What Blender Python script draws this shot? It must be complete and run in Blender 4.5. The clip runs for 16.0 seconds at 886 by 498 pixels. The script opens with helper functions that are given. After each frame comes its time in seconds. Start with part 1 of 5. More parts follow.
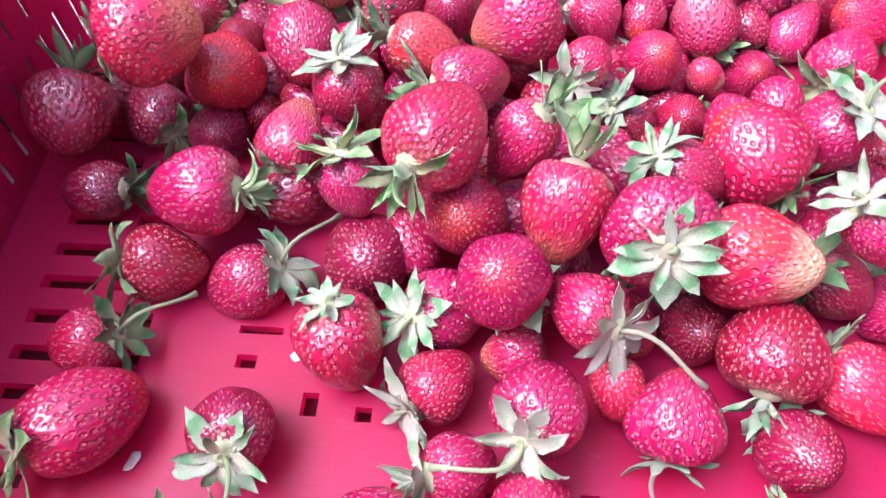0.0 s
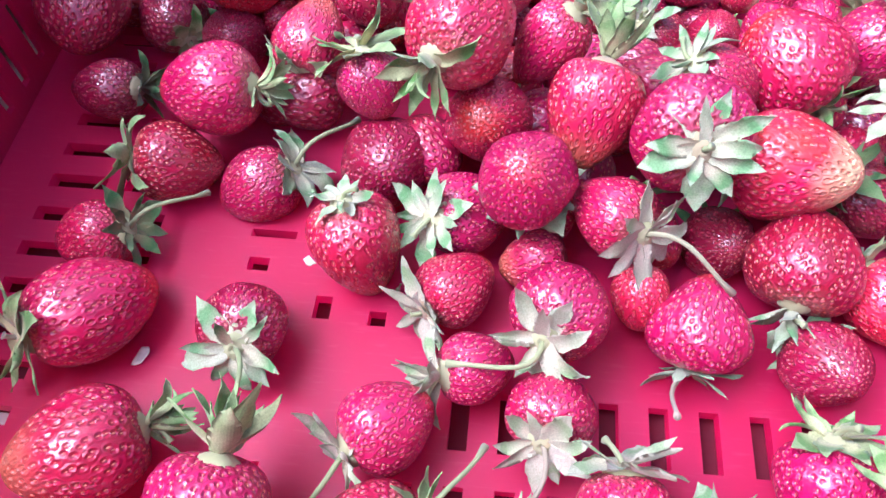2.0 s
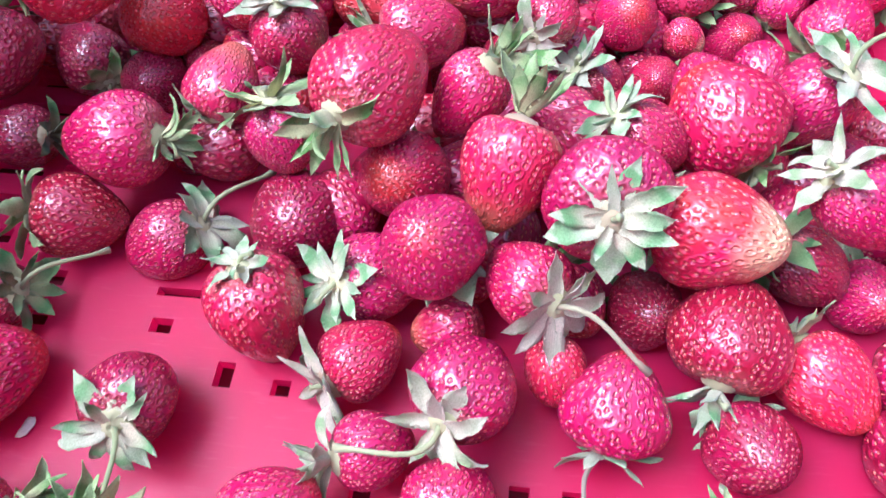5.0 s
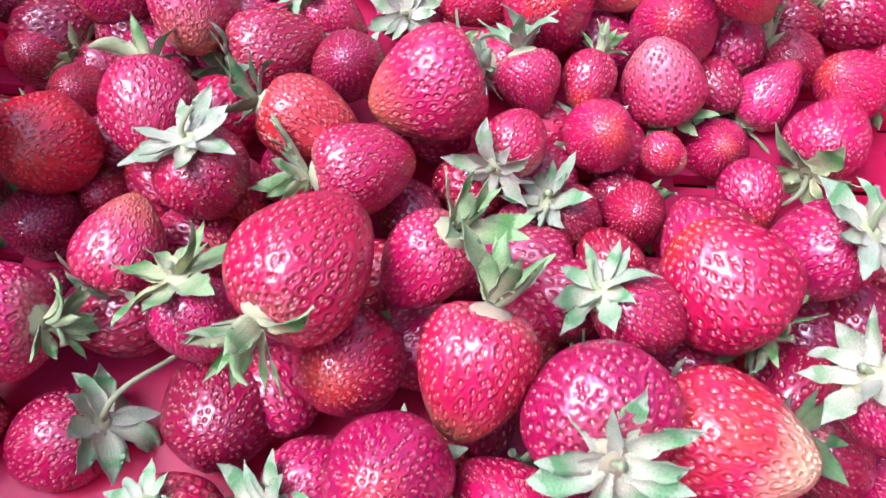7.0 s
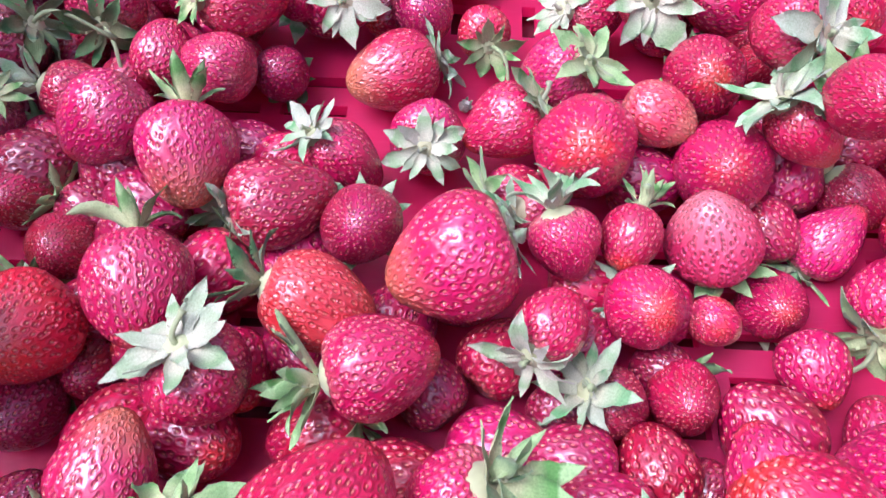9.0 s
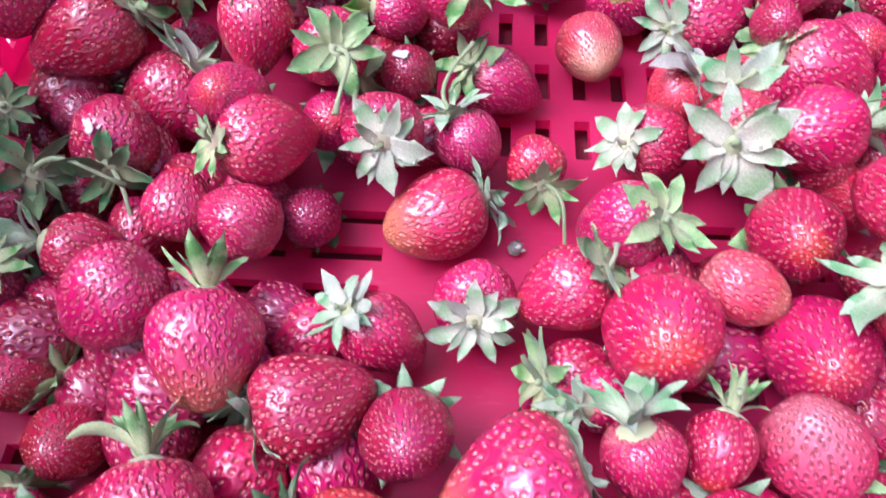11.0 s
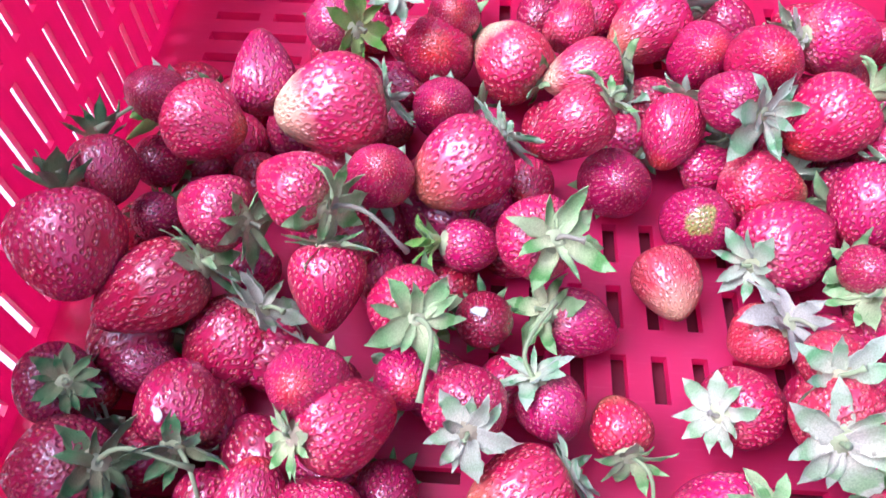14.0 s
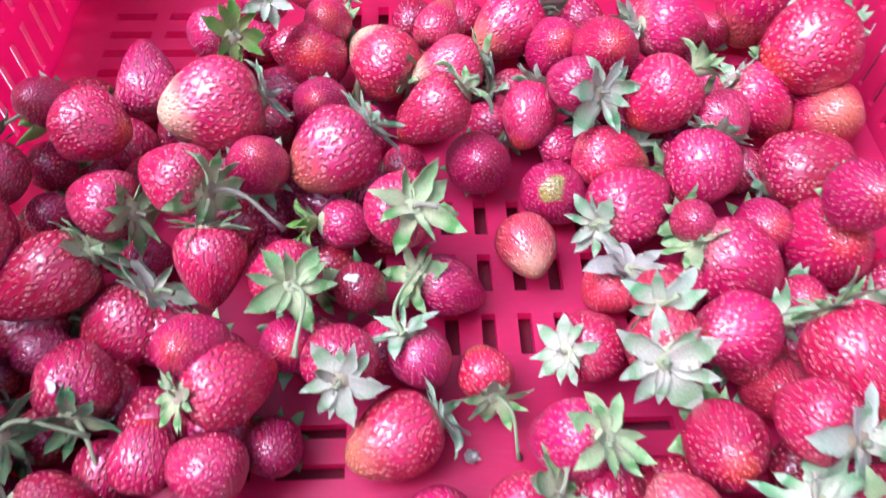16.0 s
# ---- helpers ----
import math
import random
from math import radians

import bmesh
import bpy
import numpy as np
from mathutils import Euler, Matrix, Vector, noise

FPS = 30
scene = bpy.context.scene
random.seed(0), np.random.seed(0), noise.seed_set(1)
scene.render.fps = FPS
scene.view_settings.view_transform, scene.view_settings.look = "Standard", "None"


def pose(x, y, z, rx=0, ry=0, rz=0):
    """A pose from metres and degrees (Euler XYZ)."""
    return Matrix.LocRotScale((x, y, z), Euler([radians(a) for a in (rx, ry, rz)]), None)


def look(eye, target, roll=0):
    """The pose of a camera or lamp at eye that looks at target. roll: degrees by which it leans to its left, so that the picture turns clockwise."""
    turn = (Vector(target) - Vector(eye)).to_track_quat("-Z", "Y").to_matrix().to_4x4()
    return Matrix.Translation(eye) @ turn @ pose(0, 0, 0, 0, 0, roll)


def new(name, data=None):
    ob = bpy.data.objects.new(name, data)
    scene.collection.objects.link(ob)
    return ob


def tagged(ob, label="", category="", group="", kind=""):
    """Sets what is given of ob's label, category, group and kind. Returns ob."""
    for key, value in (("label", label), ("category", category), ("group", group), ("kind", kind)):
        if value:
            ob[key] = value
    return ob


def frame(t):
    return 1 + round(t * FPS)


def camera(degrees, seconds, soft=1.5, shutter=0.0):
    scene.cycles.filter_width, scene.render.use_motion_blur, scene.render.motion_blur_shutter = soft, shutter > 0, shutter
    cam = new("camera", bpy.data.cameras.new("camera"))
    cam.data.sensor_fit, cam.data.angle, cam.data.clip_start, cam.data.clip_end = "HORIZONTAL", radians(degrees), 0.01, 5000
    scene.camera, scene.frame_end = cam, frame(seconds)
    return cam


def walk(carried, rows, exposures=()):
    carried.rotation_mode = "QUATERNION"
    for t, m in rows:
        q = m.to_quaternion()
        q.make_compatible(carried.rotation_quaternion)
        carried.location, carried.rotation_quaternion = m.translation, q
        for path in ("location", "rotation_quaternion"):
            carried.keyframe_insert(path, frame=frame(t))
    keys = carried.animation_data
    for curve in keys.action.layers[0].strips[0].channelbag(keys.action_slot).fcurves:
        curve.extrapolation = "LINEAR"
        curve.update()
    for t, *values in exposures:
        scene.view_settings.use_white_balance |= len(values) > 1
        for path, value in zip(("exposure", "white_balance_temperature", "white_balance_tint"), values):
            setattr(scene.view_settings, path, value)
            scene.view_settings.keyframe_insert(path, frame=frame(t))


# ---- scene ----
cam = camera(62.06, 16.0, soft=1.5, shutter=0.4)
# seconds, eye, yaw (to the left), pitch (up), lean
PATH = [
    (0, 0.0069, 0.0248, 0.2256, 7.44, -56.17, -3.96),
    (0.5, 0.0041, 0.0262, 0.2174, 6.59, -57.11, -2.57),
    (1, 0.0082, 0.0233, 0.2152, 6.73, -57.39, -2.89),
    (1.5, 0.0026, 0.0157, 0.2126, 7.66, -57.41, -2.92),
    (2, 0.0028, 0.0098, 0.2079, 8.32, -58.27, -2.81),
    (2.5, -0.0002, 0.0037, 0.2082, 8.38, -57.87, -2.48),
    (3, 0.0006, -0.0047, 0.2063, 9.12, -58.16, -2.63),
    (3.5, 0.0082, -0.0138, 0.2112, 10.08, -56.46, -2.31),
    (4, 0.0176, -0.0007, 0.2023, 10.78, -56.90, -3.01),
    (4.5, 0.0286, 0.0259, 0.2011, 10.31, -57.47, -3.51),
    (4.7, 0.0295, 0.0286, 0.2036, 9.89, -57.27, -3.39),
    (6.8, 0.0212, 0.0928, 0.1997, 2.03, -57.67, 0.89),
    (7, 0.0210, 0.0972, 0.1987, 1.36, -57.78, 1.43),
    (7.5, 0.0195, 0.1148, 0.1967, 0.98, -58.04, 2.27),
    (8, 0.0164, 0.1278, 0.1979, 0.29, -58.30, 2.93),
    (8.5, 0.0110, 0.1449, 0.2046, -0.07, -58.02, 3.16),
    (8.7, 0.0120, 0.1494, 0.2052, 1.03, -58.16, 1.82),
    (10.8, 0.0011, 0.2110, 0.2073, 3.13, -59.11, -0.20),
    (11, -0.0018, 0.2174, 0.2087, 3.80, -58.91, -0.56),
    (11.5, -0.0160, 0.2309, 0.2155, 3.59, -58.76, 0.21),
    (12, -0.0305, 0.2420, 0.2216, 5.30, -58.31, -0.94),
    (12.5, -0.0404, 0.2535, 0.2281, 5.48, -58.07, -1.05),
    (13, -0.0372, 0.2647, 0.2299, 5.79, -58.26, -1.70),
    (13.5, -0.0335, 0.2776, 0.2331, 3.91, -57.78, 0.07),
    (14, -0.0320, 0.2873, 0.2395, 3.39, -57.28, 0.21),
    (14.5, -0.0310, 0.2956, 0.2456, 0.67, -56.41, 1.12),
    (15, -0.0207, 0.3005, 0.2481, -2.17, -55.79, 1.67),
    (15.5, -0.0133, 0.2914, 0.2464, -4.53, -55.46, 2.89),
    (16, -0.0053, 0.2574, 0.2513, -4.01, -55.17, 2.40),
]


def aim(x, y, z, yaw, pitch, roll):
    a, b = radians(yaw), radians(pitch)
    ahead = Vector((-math.sin(a) * math.cos(b), math.cos(a) * math.cos(b), math.sin(b)))
    return look((x, y, z), Vector((x, y, z)) + ahead, roll)


walk(cam, [(t, aim(*row)) for t, *row in PATH], exposures=[(0, 1.20, 5000, 17), (4.5, 1.22, 4920, 17), (7.0, 1.02, 4980, 14), (11.0, 1.00, 4920, 15), (14.0, 1.05, 4740, 16), (16, 1.00, 4780, 15)])

# ---- daylight: a bright hazy sky, the sun spread wide by cloud ----
SUN = Vector((-0.46, -0.08, 0.88)).normalized()
world = bpy.data.worlds.new("daylight")
scene.world = world
world.use_nodes = True
sky = world.node_tree.nodes.new("ShaderNodeTexSky")
sky.sky_type = "NISHITA"
sky.sun_disc = False
sky.sun_elevation = math.asin(SUN.z)
sky.sun_rotation = math.atan2(SUN.x, SUN.y)
sky.dust_density = 8.0
sky.air_density = 0.8
world.node_tree.nodes["Background"].inputs[1].default_value = 0.15
world.node_tree.links.new(sky.outputs[0], world.node_tree.nodes["Background"].inputs[0])
sun = new("sun", bpy.data.lights.new("sun", "SUN"))
sun.data.energy, sun.data.angle, sun.data.color = 1.45, radians(34), (0.98, 0.90, 1.0)
sun.matrix_world = Matrix.Translation((0, 0, 2)) @ SUN.to_track_quat("Z", "Y").to_matrix().to_4x4()


# ---- materials ----
def material(name):
    m = bpy.data.materials.new(name)
    m.use_nodes = True
    return m, m.node_tree.nodes, m.node_tree.links, m.node_tree.nodes["Principled BSDF"]


def node(nodes, kind, **given):
    n = nodes.new(kind)
    for key, value in given.items():
        n.inputs[key.replace("_", " ")].default_value = value
    return n


def ramp(nodes, *stops):
    n = nodes.new("ShaderNodeValToRGB")
    while len(n.color_ramp.elements) < len(stops):
        n.color_ramp.elements.new(0.5)
    for e, (at, colour) in zip(n.color_ramp.elements, stops):
        e.position, e.color = at, (*colour, 1)
    return n


def blend(nodes, links, factor, a, b, kind="MIX"):
    n = nodes.new("ShaderNodeMix")
    n.data_type, n.blend_type = "RGBA", kind
    for socket, value in ((n.inputs[0], factor), (n.inputs[6], a), (n.inputs[7], b)):
        if isinstance(value, (int, float)):
            socket.default_value = value
        elif isinstance(value, tuple):
            socket.default_value = (*value, 1)
        else:
            links.new(value, socket)
    return n.outputs[2]


def bumped(nodes, links, shader, height, strength, distance):
    b = node(nodes, "ShaderNodeBump", Strength=strength, Distance=distance)
    links.new(height, b.inputs["Height"])
    links.new(b.outputs[0], shader.inputs["Normal"])


def flesh_material(name, main, second, tip, tip_from, tip_to, rough=0.30):
    """Berry skin: two reds in soft patches, and towards the tip the unripe colour; the calyx end is paler."""
    m, nodes, links, shader = material(name)
    place = nodes.new("ShaderNodeTexCoord")
    info = nodes.new("ShaderNodeObjectInfo")
    shift = nodes.new("ShaderNodeVectorMath")
    shift.operation = "SCALE"
    links.new(info.outputs["Location"], shift.inputs[0])
    shift.inputs["Scale"].default_value = 40.0
    moved = nodes.new("ShaderNodeVectorMath")
    links.new(place.outputs["Object"], moved.inputs[0])
    links.new(shift.outputs[0], moved.inputs[1])
    patches = node(nodes, "ShaderNodeTexNoise", Scale=2.2, Detail=3.0)
    fine = node(nodes, "ShaderNodeTexNoise", Scale=26.0, Detail=3.0)
    for n in (patches, fine):
        links.new(moved.outputs[0], n.inputs["Vector"])
    spread = ramp(nodes, (0.35, (0, 0, 0)), (0.68, (1, 1, 1)))
    links.new(patches.outputs[0], spread.inputs[0])
    colour = blend(nodes, links, spread.outputs[0], main, second)
    split = nodes.new("ShaderNodeSeparateXYZ")
    links.new(place.outputs["Object"], split.inputs[0])
    wobble = nodes.new("ShaderNodeMath")
    wobble.operation = "MULTIPLY_ADD"
    links.new(patches.outputs[0], wobble.inputs[0])
    wobble.inputs[1].default_value = 0.35
    links.new(split.outputs[2], wobble.inputs[2])
    reach = nodes.new("ShaderNodeMapRange")
    links.new(wobble.outputs[0], reach.inputs[0])
    reach.inputs[1].default_value, reach.inputs[2].default_value = tip_from + 0.17, tip_to + 0.17
    colour = blend(nodes, links, reach.outputs[0], colour, tip)
    shoulder = nodes.new("ShaderNodeMapRange")
    links.new(wobble.outputs[0], shoulder.inputs[0])
    shoulder.inputs[1].default_value, shoulder.inputs[2].default_value = 0.56, 0.72
    shoulder.inputs[4].default_value = 0.6
    colour = blend(nodes, links, shoulder.outputs[0], colour, (0.66, 0.28, 0.24))
    grain = ramp(nodes, (0.3, (0.72, 0.7, 0.7)), (0.7, (1.15, 1.1, 1.1)))
    links.new(fine.outputs[0], grain.inputs[0])
    colour = blend(nodes, links, 0.6, colour, grain.outputs[0], "MULTIPLY")
    hue = node(nodes, "ShaderNodeHueSaturation")
    links.new(colour, hue.inputs["Color"])
    value = nodes.new("ShaderNodeMapRange")
    links.new(info.outputs["Random"], value.inputs[0])
    value.inputs[3].default_value, value.inputs[4].default_value = 0.82, 1.18
    links.new(value.outputs[0], hue.inputs["Value"])
    tint = nodes.new("ShaderNodeMath")
    tint.operation = "FRACT"
    stretch = nodes.new("ShaderNodeMath")
    stretch.operation = "MULTIPLY"
    stretch.inputs[1].default_value = 7.31
    links.new(info.outputs["Random"], stretch.inputs[0])
    links.new(stretch.outputs[0], tint.inputs[0])
    turn = nodes.new("ShaderNodeMapRange")
    links.new(tint.outputs[0], turn.inputs[0])
    turn.inputs[3].default_value, turn.inputs[4].default_value = 0.496, 0.509
    links.new(turn.outputs[0], hue.inputs["Hue"])
    links.new(hue.outputs[0], shader.inputs["Base Color"])
    shader.inputs["Roughness"].default_value = rough
    shader.inputs["Specular IOR Level"].default_value = 0.5
    shader.inputs["Subsurface Weight"].default_value = 0.12
    shader.inputs["Subsurface Radius"].default_value = (1.0, 0.2, 0.15)
    shader.inputs["Subsurface Scale"].default_value = 0.003
    shader.inputs["Coat Weight"].default_value = 1.0
    shader.inputs["Coat Roughness"].default_value = 0.10
    shader.inputs["Coat IOR"].default_value = 1.5
    # round each seed a steep pit with a swollen rim
    oval = nodes.new("ShaderNodeVectorMath")
    oval.operation = "MULTIPLY"
    oval.inputs[1].default_value = (1.0, 0.82, 0.0)
    links.new(place.outputs["UV"], oval.inputs[0])
    away = nodes.new("ShaderNodeVectorMath")
    away.operation = "LENGTH"
    links.new(oval.outputs[0], away.inputs[0])
    pit, fall = nodes.new("ShaderNodeMapRange"), nodes.new("ShaderNodeMapRange")
    for n, limits in ((pit, (0.10, 0.36, 0.0, 1.0)), (fall, (0.36, 0.60, 0.0, -0.6))):
        n.interpolation_type = "SMOOTHSTEP"
        links.new(away.outputs["Value"], n.inputs[0])
        for k, value in enumerate(limits):
            n.inputs[k + 1].default_value = value
    relief = nodes.new("ShaderNodeMath")
    links.new(pit.outputs[0], relief.inputs[0])
    links.new(fall.outputs[0], relief.inputs[1])
    rough_relief = nodes.new("ShaderNodeMath")
    rough_relief.operation = "MULTIPLY_ADD"
    links.new(fine.outputs[0], rough_relief.inputs[0])
    rough_relief.inputs[1].default_value = 0.25
    links.new(relief.outputs[0], rough_relief.inputs[2])
    bumped(nodes, links, shader, rough_relief.outputs[0], 1.0, 0.00045)
    return m


# The third red is dimmed: the shade on low berries is put into it.
RED, DEEP, SHADED = (0.53, 0.004, 0.087), (0.42, 0.004, 0.073), (0.31, 0.004, 0.055)
FLESH = {
    "rd": flesh_material("ripe_red_skin", RED, DEEP, (0.60, 0.03, 0.04), -0.36, -0.52),
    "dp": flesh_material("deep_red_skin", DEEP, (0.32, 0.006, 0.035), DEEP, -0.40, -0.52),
    "dk": flesh_material("shaded_dark_red_skin", SHADED, (0.24, 0.004, 0.038), SHADED, -0.40, -0.52),
    "or": flesh_material("orange_red_skin", (0.63, 0.014, 0.050), (0.60, 0.010, 0.060), (0.66, 0.040, 0.045), -0.30, -0.50),
    "yt": flesh_material("red_skin_with_cream_tip", RED, (0.56, 0.02, 0.07), (0.76, 0.50, 0.29), -0.20, -0.40),
    "gt": flesh_material("red_skin_with_unripe_tip", RED, (0.50, 0.012, 0.06), (0.58, 0.15, 0.08), -0.14, -0.46),
    "wt": flesh_material("red_skin_with_white_tip", RED, (0.60, 0.03, 0.04), (0.74, 0.52, 0.28), -0.22, -0.42),
    "cr": flesh_material("unripe_orange_pink_skin", (0.57, 0.030, 0.070), (0.58, 0.055, 0.075), (0.66, 0.32, 0.17), -0.12, -0.46),
    "gs": flesh_material("red_skin_with_olive_scar", RED, DEEP, (0.36, 0.30, 0.06), -0.44, -0.48),
    "pk": flesh_material("pinkish_red_skin", (0.58, 0.035, 0.075), (0.52, 0.016, 0.045), (0.62, 0.09, 0.09), -0.25, -0.50),
    "pl": flesh_material("pale_pink_skin", (0.58, 0.045, 0.12), (0.54, 0.020, 0.09), (0.60, 0.14, 0.17), -0.06, -0.42),
}


def seed_material(name, a, b):
    m, nodes, links, shader = material(name)
    geo = nodes.new("ShaderNodeNewGeometry")
    pick = ramp(nodes, (0.0, a), (1.0, b))
    links.new(geo.outputs["Random Per Island"], pick.inputs[0])
    links.new(pick.outputs[0], shader.inputs["Base Color"])
    shader.inputs["Roughness"].default_value = 0.35
    return m


SEEDS = {k: seed_material("golden_seeds", (0.75, 0.31, 0.19), (0.59, 0.12, 0.10)) for k in ("rd",)}
# seeds dimmed to go with the shaded skin
SEEDS["dk"] = seed_material("shaded_reddish_seeds", (0.54, 0.20, 0.11), (0.38, 0.07, 0.06))
SEEDS["pl"] = seed_material("brown_seeds", (0.10, 0.02, 0.02), (0.20, 0.04, 0.03))


def leaf_material(name, base, blade, edge, blush=(0.46, 0.31, 0.30)):
    """A thin downy sepal: cream where it joins, green along the blade, some paler, some with a dry pinkish blush."""
    m, nodes, links, shader = material(name)
    place = nodes.new("ShaderNodeTexCoord")
    info = nodes.new("ShaderNodeObjectInfo")
    split = nodes.new("ShaderNodeSeparateXYZ")
    links.new(place.outputs["Object"], split.inputs[0])
    spot = node(nodes, "ShaderNodeTexNoise", Scale=2.2, Detail=4.0)
    shift = nodes.new("ShaderNodeVectorMath")
    shift.operation = "SCALE"
    links.new(info.outputs["Location"], shift.inputs[0])
    shift.inputs["Scale"].default_value = 900.0
    moved = nodes.new("ShaderNodeVectorMath")
    links.new(place.outputs["Object"], moved.inputs[0])
    links.new(shift.outputs[0], moved.inputs[1])
    links.new(moved.outputs[0], spot.inputs["Vector"])
    along = nodes.new("ShaderNodeMath")
    along.operation = "MULTIPLY_ADD"
    links.new(spot.outputs[0], along.inputs[0])
    along.inputs[1].default_value = 0.5
    links.new(split.outputs[0], along.inputs[2])
    pick = ramp(nodes, (0.50, base), (0.84, blade), (0.95, blade), (1.0, edge))
    links.new(along.outputs[0], pick.inputs[0])
    pale, dry = nodes.new("ShaderNodeMapRange"), nodes.new("ShaderNodeMapRange")
    for n, limits in ((pale, (0.15, 0.75, 0.0, 0.6)), (dry, (0.80, 1.0, 0.0, 0.6))):
        links.new(info.outputs["Random"], n.inputs[0])
        for k, value in enumerate(limits):
            n.inputs[k + 1].default_value = value
    colour = blend(nodes, links, pale.outputs[0], pick.outputs[0], edge)
    colour = blend(nodes, links, dry.outputs[0], colour, blush)
    patch = ramp(nodes, (0.60, (0, 0, 0)), (0.75, (0.5, 0.5, 0.5)))
    links.new(spot.outputs[0], patch.inputs[0])
    colour = blend(nodes, links, patch.outputs[0], colour, blush)
    vein = node(nodes, "ShaderNodeTexWave", Scale=7.0, Distortion=3.0, Detail=3.0)
    vein.bands_direction = "Y"
    links.new(place.outputs["Object"], vein.inputs["Vector"])
    down = node(nodes, "ShaderNodeTexNoise", Scale=34.0, Detail=2.0)
    links.new(moved.outputs[0], down.inputs["Vector"])
    shade = ramp(nodes, (0.30, (0.52, 0.55, 0.49)), (0.70, (1.04, 1.04, 1.04)))
    links.new(down.outputs[0], shade.inputs[0])
    colour = blend(nodes, links, 0.6, colour, shade.outputs[0], "MULTIPLY")
    links.new(colour, shader.inputs["Base Color"])
    shader.inputs["Roughness"].default_value = 0.72
    shader.inputs["Specular IOR Level"].default_value = 0.25
    shader.inputs["Sheen Weight"].default_value = 0.2
    relief = nodes.new("ShaderNodeMath")
    links.new(vein.outputs[0], relief.inputs[0])
    links.new(down.outputs[0], relief.inputs[1])
    bumped(nodes, links, shader, relief.outputs[0], 0.35, 0.00006)
    glow = nodes.new("ShaderNodeBsdfTranslucent")
    links.new(colour, glow.inputs["Color"])
    both = node(nodes, "ShaderNodeMixShader", Fac=0.22)
    links.new(shader.outputs[0], both.inputs[1])
    links.new(glow.outputs[0], both.inputs[2])
    links.new(both.outputs[0], nodes["Material Output"].inputs[0])
    return m


LEAF = [
    leaf_material("green_sepal", (0.62, 0.61, 0.31), (0.13, 0.28, 0.06), (0.37, 0.50, 0.21), (0.50, 0.42, 0.24)),
    leaf_material("pale_sepal", (0.68, 0.64, 0.43), (0.18, 0.37, 0.14), (0.44, 0.53, 0.32), (0.58, 0.50, 0.42)),
    # dimmed copy of the green, chiefly for calyces lying in shade
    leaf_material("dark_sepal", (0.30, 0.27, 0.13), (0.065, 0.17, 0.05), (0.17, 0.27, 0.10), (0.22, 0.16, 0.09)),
    leaf_material("fresh_green_sepal", (0.46, 0.52, 0.15), (0.20, 0.46, 0.05), (0.36, 0.56, 0.12), (0.40, 0.44, 0.12)),
    leaf_material("dry_grey_sepal", (0.55, 0.47, 0.36), (0.33, 0.30, 0.23), (0.48, 0.43, 0.34), (0.52, 0.42, 0.35)),
    leaf_material("pinkish_pale_sepal", (0.68, 0.62, 0.44), (0.29, 0.40, 0.19), (0.52, 0.52, 0.36), (0.60, 0.48, 0.41)),
]
HEART = leaf_material("cream_calyx_heart", (0.60, 0.60, 0.32), (0.56, 0.55, 0.26), (0.52, 0.48, 0.28), (0.44, 0.24, 0.18))
STEM = leaf_material("stem_green", (0.40, 0.46, 0.22), (0.30, 0.40, 0.15), (0.40, 0.38, 0.22))


def plastic_material():
    """Moulded red plastic, scuffed, with a dusty bloom in patches."""
    m, nodes, links, shader = material("red_crate_plastic")
    place = nodes.new("ShaderNodeNewGeometry")
    big = node(nodes, "ShaderNodeTexNoise", Scale=14.0, Detail=4.0)
    fine = node(nodes, "ShaderNodeTexNoise", Scale=420.0, Detail=3.0)
    scratch = node(nodes, "ShaderNodeTexNoise", Scale=90.0, Detail=2.0)
    scale = nodes.new("ShaderNodeVectorMath")
    scale.operation = "MULTIPLY"
    scale.inputs[1].default_value = (1.0, 7.0, 1.0)
    links.new(place.outputs["Position"], scale.inputs[0])
    links.new(scale.outputs[0], scratch.inputs["Vector"])
    for n in (big, fine):
        links.new(place.outputs["Position"], n.inputs["Vector"])
    spread = ramp(nodes, (0.38, (0, 0, 0)), (0.70, (1, 1, 1)))
    links.new(big.outputs[0], spread.inputs[0])
    colour = blend(nodes, links, spread.outputs[0], (0.58, 0.014, 0.095), (0.62, 0.028, 0.130))
    lines = ramp(nodes, (0.58, (0, 0, 0)), (0.75, (1, 1, 1)))
    links.new(scratch.outputs[0], lines.inputs[0])
    colour = blend(nodes, links, lines.outputs[0], colour, (0.66, 0.05, 0.16))
    links.new(colour, shader.inputs["Base Color"])
    gloss = ramp(nodes, (0.3, (0.30, 0.30, 0.30)), (0.8, (0.50, 0.50, 0.50)))
    links.new(big.outputs[0], gloss.inputs[0])
    links.new(gloss.outputs[0], shader.inputs["Roughness"])
    shader.inputs["Specular IOR Level"].default_value = 0.5
    bumped(nodes, links, shader, fine.outputs[0], 0.15, 0.0003)
    glow = node(nodes, "ShaderNodeBsdfTranslucent", Color=(0.97, 0.008, 0.33, 1))
    both = node(nodes, "ShaderNodeMixShader", Fac=0.55)
    links.new(shader.outputs[0], both.inputs[1])
    links.new(glow.outputs[0], both.inputs[2])
    links.new(both.outputs[0], nodes["Material Output"].inputs[0])
    return m


PLASTIC = plastic_material()


